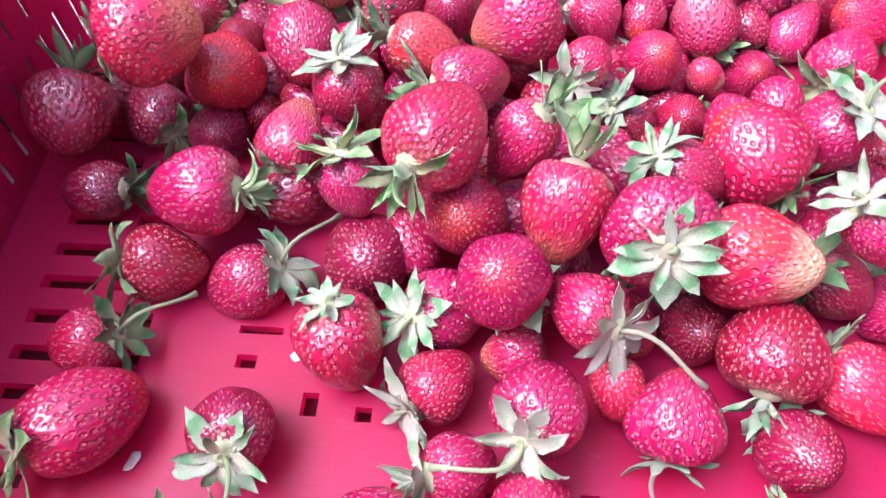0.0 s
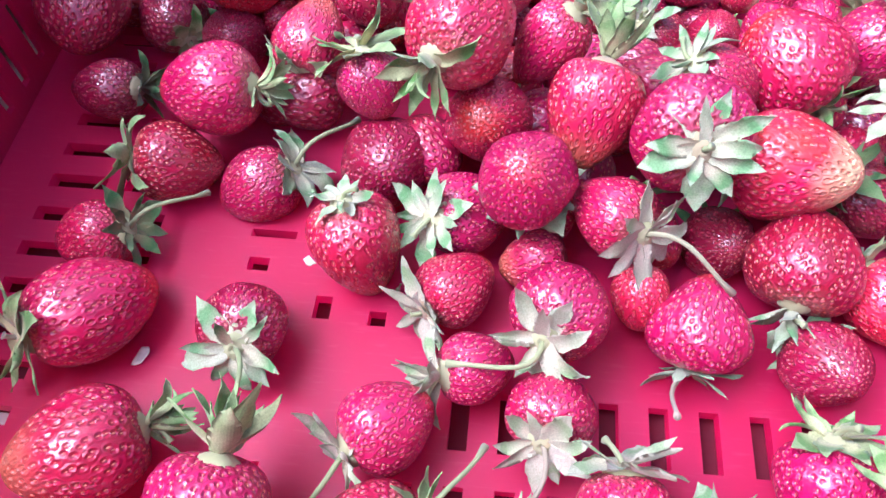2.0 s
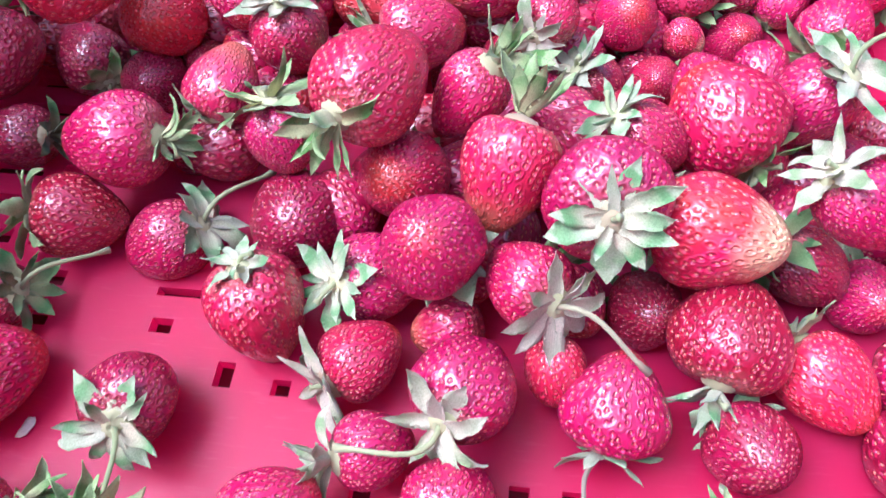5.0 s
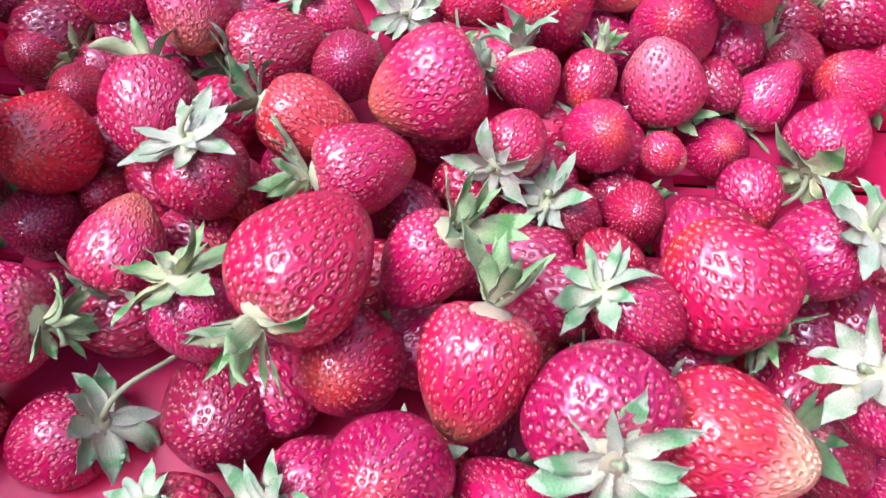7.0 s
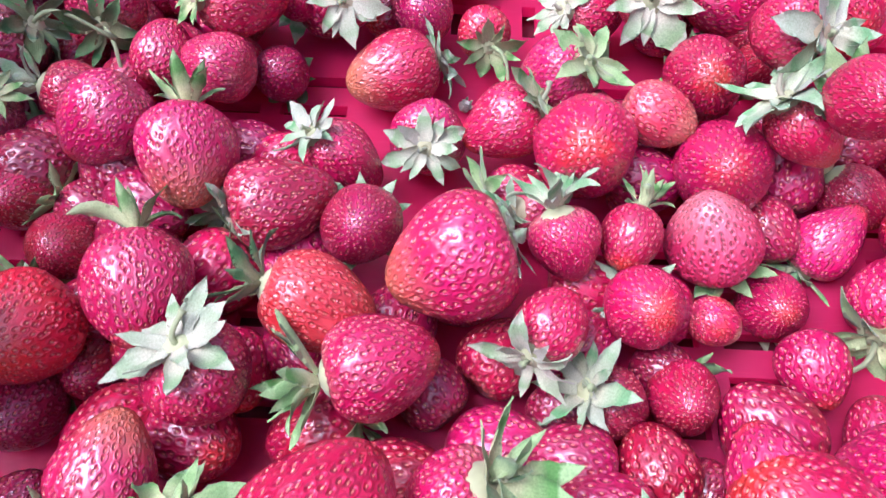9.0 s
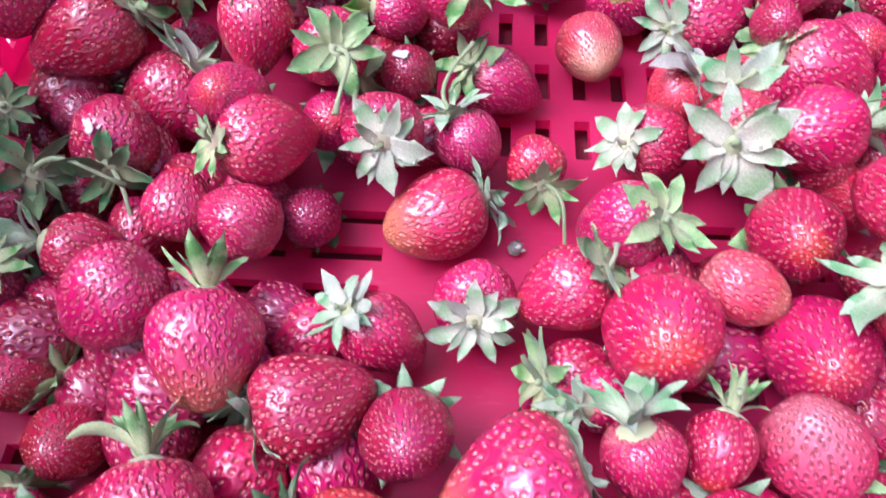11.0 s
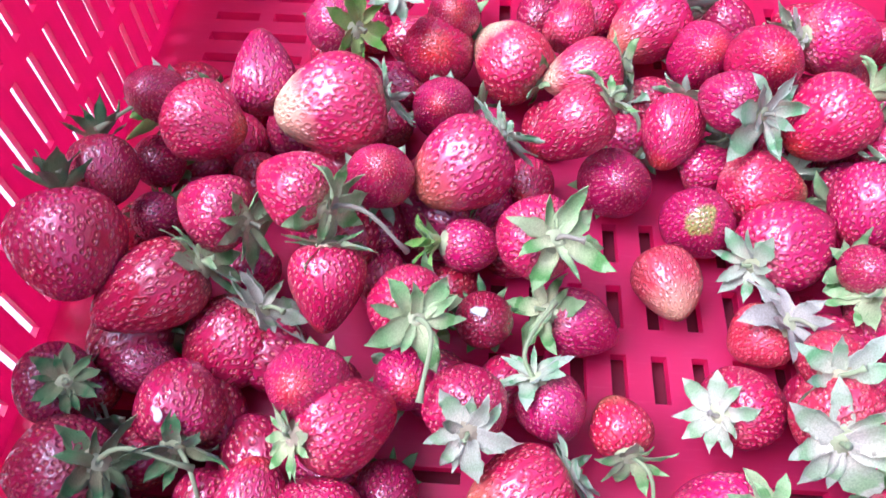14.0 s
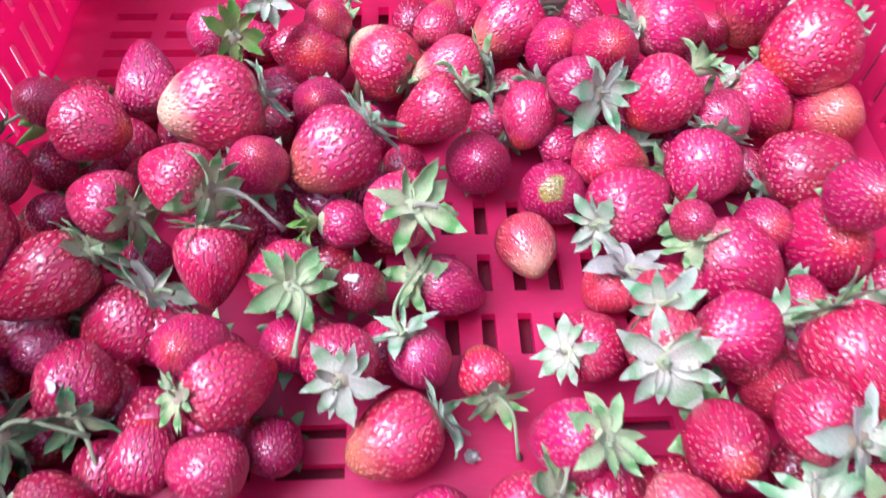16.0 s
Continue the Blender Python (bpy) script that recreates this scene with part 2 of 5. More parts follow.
def plain_material(name, a, b, size, rough):
    m, nodes, links, shader = material(name)
    place = nodes.new("ShaderNodeNewGeometry")
    big = node(nodes, "ShaderNodeTexNoise", Scale=size, Detail=6.0)
    links.new(place.outputs["Position"], big.inputs["Vector"])
    pick = ramp(nodes, (0.3, a), (0.7, b))
    links.new(big.outputs[0], pick.inputs[0])
    links.new(pick.outputs[0], shader.inputs["Base Color"])
    shader.inputs["Roughness"].default_value = rough
    bumped(nodes, links, shader, big.outputs[0], 0.3, 0.002)
    return m


CONCRETE = plain_material("pale_concrete", (0.58, 0.56, 0.52), (0.70, 0.68, 0.64), 9.0, 0.8)
PLASTER = plain_material("grey_brown_plaster", (0.14, 0.11, 0.10), (0.20, 0.17, 0.15), 12.0, 0.85)
SKY_BLOCK = plain_material("grey_plaster", (0.24, 0.23, 0.22), (0.33, 0.32, 0.30), 12.0, 0.85)
SLOT_SHADE = plain_material("dark_red_slot_shade", (0.10, 0.003, 0.016), (0.14, 0.005, 0.022), 20.0, 0.9)
RIM_GLOW = plain_material("white_rim_glow", (0.78, 0.77, 0.73), (0.84, 0.83, 0.80), 40.0, 0.45)


# ---- builders ----
def part(name, mesh, parent, mat=None, label=""):
    ob = new(name, mesh)
    ob.parent = parent
    if mat and not mesh.materials:
        mesh.materials.append(mat)
    return tagged(ob, label)


def mesh_of(name, verts, faces, mat=None, smooth=True):
    me = bpy.data.meshes.new(name)
    me.from_pydata(verts, [], faces)
    me.polygons.foreach_set("use_smooth", [smooth] * len(me.polygons))
    if mat:
        me.materials.append(mat)
    me.update()
    return me


def pierced(name, us, vs, holes, thick, place, mat):
    """A slab over the cells between the lines us and vs, without the cells in holes (u0, u1, v0, v1); place(u, v, w) sets it in the world."""
    for u0, u1, v0, v1 in holes:
        us, vs = us + [u0, u1], vs + [v0, v1]
    us, vs = sorted({round(u, 4) for u in us}), sorted({round(v, 4) for v in vs})
    full = np.ones((len(us) - 1, len(vs) - 1), bool)
    mu, mv = np.add(us[1:], us[:-1]) / 2, np.add(vs[1:], vs[:-1]) / 2
    for u0, u1, v0, v1 in holes:
        full[np.ix_((mu > u0) & (mu < u1), (mv > v0) & (mv < v1))] = False
    verts, faces, at = [], [], {}

    def corner(i, j, k):
        if (i, j, k) not in at:
            at[i, j, k] = len(verts)
            verts.append(place(us[i], vs[j], -k * thick))
        return at[i, j, k]

    def solid(i, j):
        return 0 <= i < full.shape[0] and 0 <= j < full.shape[1] and full[i, j]

    for i in range(full.shape[0]):
        for j in range(full.shape[1]):
            if not full[i, j]:
                continue
            faces.append([corner(i, j, 0), corner(i + 1, j, 0), corner(i + 1, j + 1, 0), corner(i, j + 1, 0)])
            faces.append([corner(i, j + 1, 1), corner(i + 1, j + 1, 1), corner(i + 1, j, 1), corner(i, j, 1)])
            for di, dj, (a, b) in ((-1, 0, ((0, 1), (0, 0))), (1, 0, ((1, 0), (1, 1))), (0, -1, ((0, 0), (1, 0))), (0, 1, ((1, 1), (0, 1)))):
                if not solid(i + di, j + dj):
                    faces.append([corner(i + b[0], j + b[1], 0), corner(i + a[0], j + a[1], 0), corner(i + a[0], j + a[1], 1), corner(i + b[0], j + b[1], 1)])
    me = mesh_of(name, verts, faces, mat, smooth=False)
    bm = bmesh.new()
    bm.from_mesh(me)
    bmesh.ops.recalc_face_normals(bm, faces=bm.faces)
    bm.to_mesh(me)
    bm.free()
    return me


def box(name, lo, hi, mat, bevel=0.0):
    bm = bmesh.new()
    bmesh.ops.create_cube(bm, size=1)
    for v in bm.verts:
        v.co = Vector([(a + b) / 2 + c * (b - a) for a, b, c in zip(lo, hi, v.co)])
    if bevel:
        bmesh.ops.bevel(bm, geom=bm.edges[:], offset=bevel, segments=3, affect="EDGES", profile=0.5)
    me = bpy.data.meshes.new(name)
    bm.to_mesh(me)
    bm.free()
    me.materials.append(mat)
    return me


# ---- the ground and the crate ----
GROUND = -0.011
ground = new("ground", mesh_of("ground", [(-40, -40, GROUND), (40, -40, GROUND), (40, 40, GROUND), (-40, 40, GROUND)], [(0, 1, 2, 3)], CONCRETE))
tagged(ground, "pale bare concrete ground under the crate", "ground", kind="structure")

# Added block: shades the crate's near left and darkens the slots there.
shade_blocker = new("wall_west", box("wall_west", (-0.42, 0.06, GROUND), (-0.205, 0.285, 0.190), PLASTER, 0.01))
tagged(shade_blocker, "low dark wall added to shade the crate's left side", "wall", kind="structure")
# unseen walls added all round to hide the low sky; only overhead is open
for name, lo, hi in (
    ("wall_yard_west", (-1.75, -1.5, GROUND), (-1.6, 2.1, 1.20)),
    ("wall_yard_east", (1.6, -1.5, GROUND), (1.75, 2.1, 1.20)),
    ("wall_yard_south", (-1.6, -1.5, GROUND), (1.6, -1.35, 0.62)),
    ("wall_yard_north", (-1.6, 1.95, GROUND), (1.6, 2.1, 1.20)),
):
    tagged(new(name, box(name, lo, hi, SKY_BLOCK, 0.01)), "plain grey wall, unseen, added to hide the low sky", "wall", kind="structure")

LEFT, RIGHT, FRONT, BACK, HIGH, THICK = -0.180, 0.213, 0.003, 0.618, 0.125, 0.0026
# Added sheet: stands for the shade under the floor slots, open at near left.
sheet = new("ground_sheet", pierced("ground_sheet", [-0.172, 0.25], [0.0, 0.64], [(-0.172, -0.095, 0.0, 0.072)], 0.0008, lambda u, v, w: (u, v, GROUND + 0.0008 + w), SLOT_SHADE))
tagged(sheet, "dark red sheet added to darken the floor slots", "sheet", kind="structure")
crate = tagged(new("crate"), "red plastic harvest crate with slotted floor and walls, on the ground", "crate")
STEP = 0.0143


def floor_holes():
    holes = []
    rows = [0.0395 + STEP * k for k in range(39)]
    for y in rows:
        for x0, x1 in ((-0.159, -0.138), (-0.131, -0.113), (0.146, 0.164), (0.171, 0.192)):
            if x0 > -0.135 and x0 < 0 and y < 0.12 and y > 0.045:
                continue
            holes.append((x0, x1, y - 0.0028, y + 0.0028))
        if 0.22 < y < 0.36 or 0.50 < y < 0.53:
            holes += [(x0, x1, y - 0.0026, y + 0.0026) for x0, x1 in ((-0.083, -0.062), (-0.0545, -0.030), (0.063, 0.0875), (0.095, 0.116))]
    for y0 in (0.0425, 0.0705, 0.3828, 0.411, 0.439, 0.545, 0.5727):
        holes += [(0.0207 + STEP * k, 0.0263 + STEP * k, y0, y0 + 0.0178) for k in range(-3 if y0 < 0.5 else -4, 7)]
    holes += [(-0.0795, -0.0725, 0.1235, 0.1285), (-0.081, -0.0655, 0.1365, 0.1395), (-0.0545, -0.0490, 0.108, 0.116), (-0.0365, -0.031, 0.107, 0.112)]
    holes += [(-0.064, -0.0605, 0.035, 0.062)]
    return holes


part("floor_panel", pierced("floor_panel", [LEFT - THICK, RIGHT + THICK], [FRONT - THICK, BACK + THICK], floor_holes(), 0.005, lambda u, v, w: (u, v, w), PLASTIC), crate)


def wall_holes(a, b):
    count = int((b - a - 0.03) / STEP)
    start = (a + b - STEP * (count - 1)) / 2
    return [(start + STEP * k - 0.0021, start + STEP * k + 0.0021, z0, z1) for k in range(count) for z0, z1 in ((0.007, 0.033), (0.040, 0.069), (0.076, 0.103))]


def side_holes():
    return [(0.0352 + STEP * k - 0.0021, 0.0352 + STEP * k + 0.0021, z0, z1) for k in range(39) for z0, z1 in ((0.007, 0.033), (0.040, 0.069), (0.076, 0.103))]


part("wall_panel", pierced("wall_left", [FRONT, BACK], [0.0, HIGH], side_holes(), THICK, lambda u, v, w: (LEFT + w, u, v), PLASTIC), crate)
part("wall_panel", pierced("wall_right", [FRONT, BACK], [0.0, HIGH], side_holes(), THICK, lambda u, v, w: (RIGHT - w, u, v), PLASTIC), crate)
part("wall_panel", pierced("wall_back", [LEFT - THICK, RIGHT + THICK], [0.0, HIGH], wall_holes(LEFT, RIGHT), THICK, lambda u, v, w: (u, BACK - w, v), PLASTIC), crate)
part("wall_panel", pierced("wall_front", [LEFT - THICK, RIGHT + THICK], [0.0, HIGH], wall_holes(LEFT, RIGHT), THICK, lambda u, v, w: (u, FRONT + w, v), PLASTIC), crate)
for lo, hi in (
    ((LEFT - 0.016, FRONT, HIGH - 0.004), (LEFT, BACK, HIGH + 0.002)),
    ((RIGHT, FRONT, HIGH - 0.004), (RIGHT + 0.016, BACK, HIGH + 0.002)),
    ((LEFT - 0.016, BACK, HIGH - 0.004), (RIGHT + 0.016, BACK + 0.016, HIGH + 0.002)),
):
    part("rim", box("rim", lo, hi, PLASTIC, 0.0015), crate)
# The near rim is coloured white in place of the bright glow beyond it.
part("rim", box("rim_glow", (LEFT - 0.016, FRONT - 0.016, HIGH - 0.004), (RIGHT + 0.016, FRONT + 0.002, HIGH + 0.001), RIM_GLOW, 0.0015), crate, "near rim coloured white for the bright glow beyond")
for x in (LEFT + 0.004, RIGHT - 0.004):
    for y in (FRONT + 0.004, BACK - 0.004):
        part("foot", box("foot", (x - 0.012, y - 0.012, GROUND), (x + 0.012, y + 0.012, -0.005), PLASTIC, 0.001), crate)


# ---- strawberries ----
def outline(v, conic):
    """Radius of a unit berry at the angle v from its calyx (0) to its tip (pi)."""
    return np.sin(v) ** 0.88 * (1 + conic * np.cos(v)) * (1 - 0.05 * np.cos(2 * v))


def hull_faces(directions):
    """The triangles between points spread over a sphere."""
    bm = bmesh.new()
    verts = [bm.verts.new(d) for d in directions]
    bm.verts.index_update()
    bmesh.ops.convex_hull(bm, input=verts, use_existing_faces=False)
    faces = [tuple(v.index for v in f.verts) for f in bm.faces]
    bm.free()
    return faces


RINGS = ((0.215, 6, -0.0145),)


def berry_meshes(seed, conic, lumps, count, rings=RINGS):
    """Flesh with a dimple at every seed, and the seeds, for a berry one across and one long; the calyx end is up."""
    rng = np.random.default_rng(seed)
    grid = np.linspace(0.001, math.pi - 0.001, 400)
    peak = outline(grid, conic).max()
    a, b, c = rng.uniform(0, 6.28, 3)

    def surface(way):
        v, w = np.arccos(np.clip(way[:, 2], -1, 1)), np.arctan2(way[:, 1], way[:, 0])
        r = 0.5 * outline(np.clip(v, 1e-4, math.pi - 1e-4), conic) / peak
        z = 0.5 * np.cos(v) - 0.07 * np.exp(-((v / 0.42) ** 2))
        wave = 1 + lumps * (np.sin(2 * w + a) * np.sin(v) + 0.7 * np.sin(3 * w + b + 2 * v) + 0.5 * np.cos(5 * w - 3 * v + c))
        return np.stack([r * wave * np.cos(w), r * wave * np.sin(w), z + 0.35 * lumps * np.sin(w + c) * np.sin(v)], -1)

    ring = outline(grid, conic) / peak * 0.5 + 0.03
    filled = np.cumsum(ring)
    filled /= filled[-1]
    k = np.arange(count)
    sv = np.interp((k + 0.5) / count * 0.985 + 0.012, filled, grid) + rng.normal(0, 0.016, count)
    sw = k * 2.399963 + rng.normal(0, 0.07, count)
    sv = np.clip(sv, 0.10, math.pi - 0.02)
    way = np.stack([np.sin(sv) * np.cos(sw), np.sin(sv) * np.sin(sw), np.cos(sv)], -1)
    way += rng.normal(0, 0.24 / math.sqrt(count), way.shape)
    way /= np.linalg.norm(way, axis=1, keepdims=True)
    # the ridges run between the seeds: the middles of the triangles that the seeds form
    nets = hull_faces(way.tolist())
    mids = np.array([way[list(f)].mean(0) for f in nets])
    pairs = sorted({tuple(sorted((f[k], f[(k + 1) % len(f)]))) for f in nets for k in range(len(f))})
    saddles = np.array([way[list(p)].mean(0) for p in pairs])
    ridge = np.concatenate([mids, saddles])
    ridge /= np.linalg.norm(ridge, axis=1, keepdims=True)
    gap = 2 * math.sqrt(4 * math.pi / count / 3.46)
    deep = gap / 0.21
    points, height = [way, ridge], [np.full(count, -0.019), np.concatenate([np.full(len(mids), 0.013), np.full(len(saddles), 0.0085)])]
    east = np.cross(way, (0, 0, 1.0))
    east /= np.linalg.norm(east, axis=1, keepdims=True) + 1e-9
    south = np.cross(east, way)
    for share, number, h in rings:
        for j in range(number):
            q = 2 * math.pi * (j + 0.5 * (number == 7)) / number
            p = way + gap * share * (math.cos(q) * east + 1.15 * math.sin(q) * south)
            points.append(p / np.linalg.norm(p, axis=1, keepdims=True))
            height.append(np.full(count, h) + rng.normal(0, 0.0008, count))
    points, height = np.concatenate(points), np.concatenate(height)
    # points of one seed's rings that have come too near to another seed are left out
    near = points @ way.T
    own = np.concatenate([np.arange(count), near[count : count + len(ridge)].argmax(1)] + [np.arange(count)] * sum(r[1] for r in rings))
    keep = near.argmax(1) == own
    points, height = points[keep], height[keep]
    faces = hull_faces(points.tolist())
    # every face lies in one seed's cell, and is mapped by its place round that seed
    cells = []
    for f in faces:
        own = (way @ points[list(f)].mean(0)).argmax()
        for q in f:
            d = points[q] - way[own]
            cells += [d @ east[own] / gap, d @ south[own] / gap]
    shell = surface(points)
    out = shell - np.array([0, 0, 0.02])
    out /= np.linalg.norm(out, axis=-1, keepdims=True)
    shell = shell + out * (height * deep * 0.75)[:, None]
    seeds = surface(way)
    verts, tris = [], []
    for s in seeds:
        up = Vector(s - np.array([0, 0, 0.02])).normalized()
        down = (Vector((0, 0, -1)) - up * -up.z).normalized() if abs(up.z) < 0.99 else Vector((1, 0, 0))
        side = up.cross(down)
        size = rng.uniform(0.85, 1.2) * gap / 0.21
        o = Vector(s) - up * 0.013 * deep
        first = len(verts)
        for d, h in ((down * 0.025, 0), (side * 0.0090, 0.002), (down * -0.022, 0), (side * -0.0090, 0.002)):
            verts.append(o + d * size + up * h)
        verts.append(o + up * 0.017 * deep + down * 0.004)
        tris += [(first + q, first + (q + 1) % 4, first + 4) for q in range(4)]
    return (shell.tolist(), faces, cells), (verts, tris)


SHAPES = [(11, 0.22, 0.022, 540), (12, 0.28, 0.026, 490), (13, 0.16, 0.024, 560), (14, 0.32, 0.028, 480), (15, 0.25, 0.040, 520), (16, 0.20, 0.034, 450)]
SMALL = [(21, 0.12, 0.014, 290), (22, 0.24, 0.018, 260)]
LOW = [(31, 0.16, 0.012, 230), (32, 0.24, 0.016, 210)]
CONES = [(41, 0.34, 0.026, 480), (42, 0.40, 0.034, 440)]
RAW = [berry_meshes(*s) for s in SHAPES + SMALL + LOW + CONES]
made = {}


def berry_mesh(shape, tone):
    if (shape, tone) not in made:
        flesh, seeds = RAW[shape]
        kind = {"dk": "dk", "pl": "pl"}.get(tone, "rd")
        skin = mesh_of("flesh", flesh[0], flesh[1], FLESH[tone])
        skin.uv_layers.new(name="cell").data.foreach_set("uv", flesh[2])
        made[shape, tone] = (skin, mesh_of("seeds", *seeds, SEEDS[kind]))
    return made[shape, tone]


def sepal_mesh(seed, width, lift, curl, fold, twist, mat, rows=10):
    """A thin pointed sepal one long, along x, cupped along its midrib, rising by lift, curling and twisting to its end; the edge is uneven."""
    rng = random.Random(seed)
    verts, faces, sway, side_way, full = [], [], rng.uniform(0, 6), rng.uniform(-0.14, 0.14), rng.uniform(0.36, 0.5)
    across = (-1, -0.6, 0, 0.6, 1)
    for side in (0, 1):
        x = z = 0.0
        for i in range(rows + 1):
            s = i / rows
            w = 0.76 + 0.24 * math.sin(0.5 * math.pi * s / full) if s < full else max(0.012, (1 - ((s - full) / (1 - full)) ** 1.75) ** 1.05)
            w *= width
            ang = lift * (0.4 + s) + curl * s**2
            if i:
                x, z = x + math.cos(ang) / rows, z + math.sin(ang) / rows
            roll = twist * s**1.5
            for c in across:
                ragged = 1 + 0.10 * math.sin(13 * s + 3 * c + sway) * abs(c) + 0.07 * math.sin(29 * s + 5 * c + 2 * sway) * abs(c)
                y = w * c * 0.5 * ragged
                lay = fold * w * c * c + 0.020 * math.sin(10 * s + 2 * c + sway) * abs(c) - side * 0.007 * (1 - 0.6 * abs(c))
                y, lay = y * math.cos(roll) - lay * math.sin(roll), y * math.sin(roll) + lay * math.cos(roll)
                verts.append((x - math.sin(ang) * lay, y + side_way * s * s + 0.03 * s * math.sin(2.5 * s + sway), z + math.cos(ang) * lay))
    n = 5 * (rows + 1)
    for i in range(rows):
        for j in range(4):
            q = (i * 5 + j, (i + 1) * 5 + j, (i + 1) * 5 + j + 1, i * 5 + j + 1)
            faces += [q, tuple(n + k for k in reversed(q))]
        for j in (0, 4):
            faces.append((i * 5 + j, (i + 1) * 5 + j, n + (i + 1) * 5 + j, n + i * 5 + j))
    return mesh_of("sepal", verts, faces, mat)


CUTS = (
    (0.40, 0.06, 0.20, 0.10, 0.2),
    (0.46, -0.10, 0.30, 0.18, -0.4),
    (0.38, 0.16, -0.60, 0.08, 0.4),
    (0.44, 0.03, -0.40, 0.14, -0.2),
    (0.36, 0.10, 0.70, 0.26, 0.7),
    (0.48, -0.08, -0.20, 0.10, 0.4),
    (0.34, 0.20, -0.25, 0.20, -0.8),
    (0.30, 0.10, 0.40, 0.24, 0.5),
    (0.42, -0.04, -0.90, 0.16, -0.3),
    (0.40, 0.02, 0.05, 0.06, 0.1),
    (0.45, -0.06, 0.10, 0.12, -0.2),
    (0.36, 0.12, -1.30, 0.22, 0.9),
)
SEPALS = [[sepal_mesh(k, *cut, mat) for k, cut in enumerate(CUTS)] for mat in LEAF]


def tube_mesh(name, path, radii, mat, sides=8):
    verts, faces = [], []
    for i, (p, r) in enumerate(zip(path, radii)):
        d = (path[min(i + 1, len(path) - 1)] - path[max(i - 1, 0)]).normalized()
        u = d.orthogonal().normalized() if i == 0 else (u - d * u.dot(d)).normalized()
        for k in range(sides):
            q = 2 * math.pi * k / sides
            verts.append(p + (u * math.cos(q) + d.cross(u) * math.sin(q)) * r)
    for i in range(len(path) - 1):
        for k in range(sides):
            faces.append((i * sides + k, i * sides + (k + 1) % sides, (i + 1) * sides + (k + 1) % sides, (i + 1) * sides + k))
    faces += [tuple(range(sides))[::-1], tuple(range((len(path) - 1) * sides, len(path) * sides))]
    return mesh_of(name, verts, faces, mat)


def stem_mesh(length, bend):
    path = [Vector((bend * (s * s) * length, 0.15 * bend * math.sin(4 * s) * length, length * s * (1 - 0.3 * abs(bend) * s))) for s in np.linspace(0, 1, 9)]
    return tube_mesh("stem", path, [0.00072 - 0.00017 * s + (0.0005 if s > 0.95 else 0) for s in np.linspace(0, 1, 9)], STEM)


STEMS = [stem_mesh(0.020, 0.9), stem_mesh(0.023, 0.75), stem_mesh(0.018, 1.1)]
STUBS = [stem_mesh(0.0045, 0.3), stem_mesh(0.007, 0.8)]
def hub_mesh(seed):
    """The cream heart of a calyx: a low ribbed dome round the scar of the stem."""
    rng = random.Random(seed)
    verts, n = [(0, 0, 0.0011)], 24
    for r, z in ((0.0005, 0.0009), (0.0009, 0.0017), (0.0014, 0.0015), (0.0021, 0.0012), (0.0031, 0.0008), (0.0040, 0.0002), (0.0046, -0.0010)):
        for k in range(n):
            q, rib = 2 * math.pi * k / n, (1 if k % 2 else -1) * 0.00012 * (r > 0.001)
            w = r * (1 + rng.uniform(-0.07, 0.07))
            verts.append((w * math.cos(q), w * math.sin(q), z + rib + rng.uniform(-0.0001, 0.0001)))
    faces = [(0, 1 + k, 1 + (k + 1) % n) for k in range(n)]
    faces += [(1 + n * r + k, 1 + n * (r + 1) + k, 1 + n * (r + 1) + (k + 1) % n, 1 + n * r + (k + 1) % n) for r in range(6) for k in range(n)]
    return mesh_of("calyx", verts, faces, HEART)


HUBS = [hub_mesh(k) for k in range(4)]
WORDS = {
    "rd": "ripe glossy red strawberry with golden seeds",
    "dp": "deep red ripe strawberry with shiny skin",
    "dk": "dark red strawberry low in the shaded heap",
    "or": "orange-red strawberry, not fully ripe",
    "yt": "red strawberry with a cream-coloured unripe tip",
    "gt": "red strawberry with a yellowish unripe tip",
    "wt": "red strawberry with a white unripe tip",
    "cr": "pale orange-pink strawberry, still unripe",
    "gs": "ripe red strawberry with an olive-green scar",
    "pk": "pinkish red strawberry with matt skin",
    "pl": "pale pink strawberry with dark seeds",
}
chance = random.Random(5)


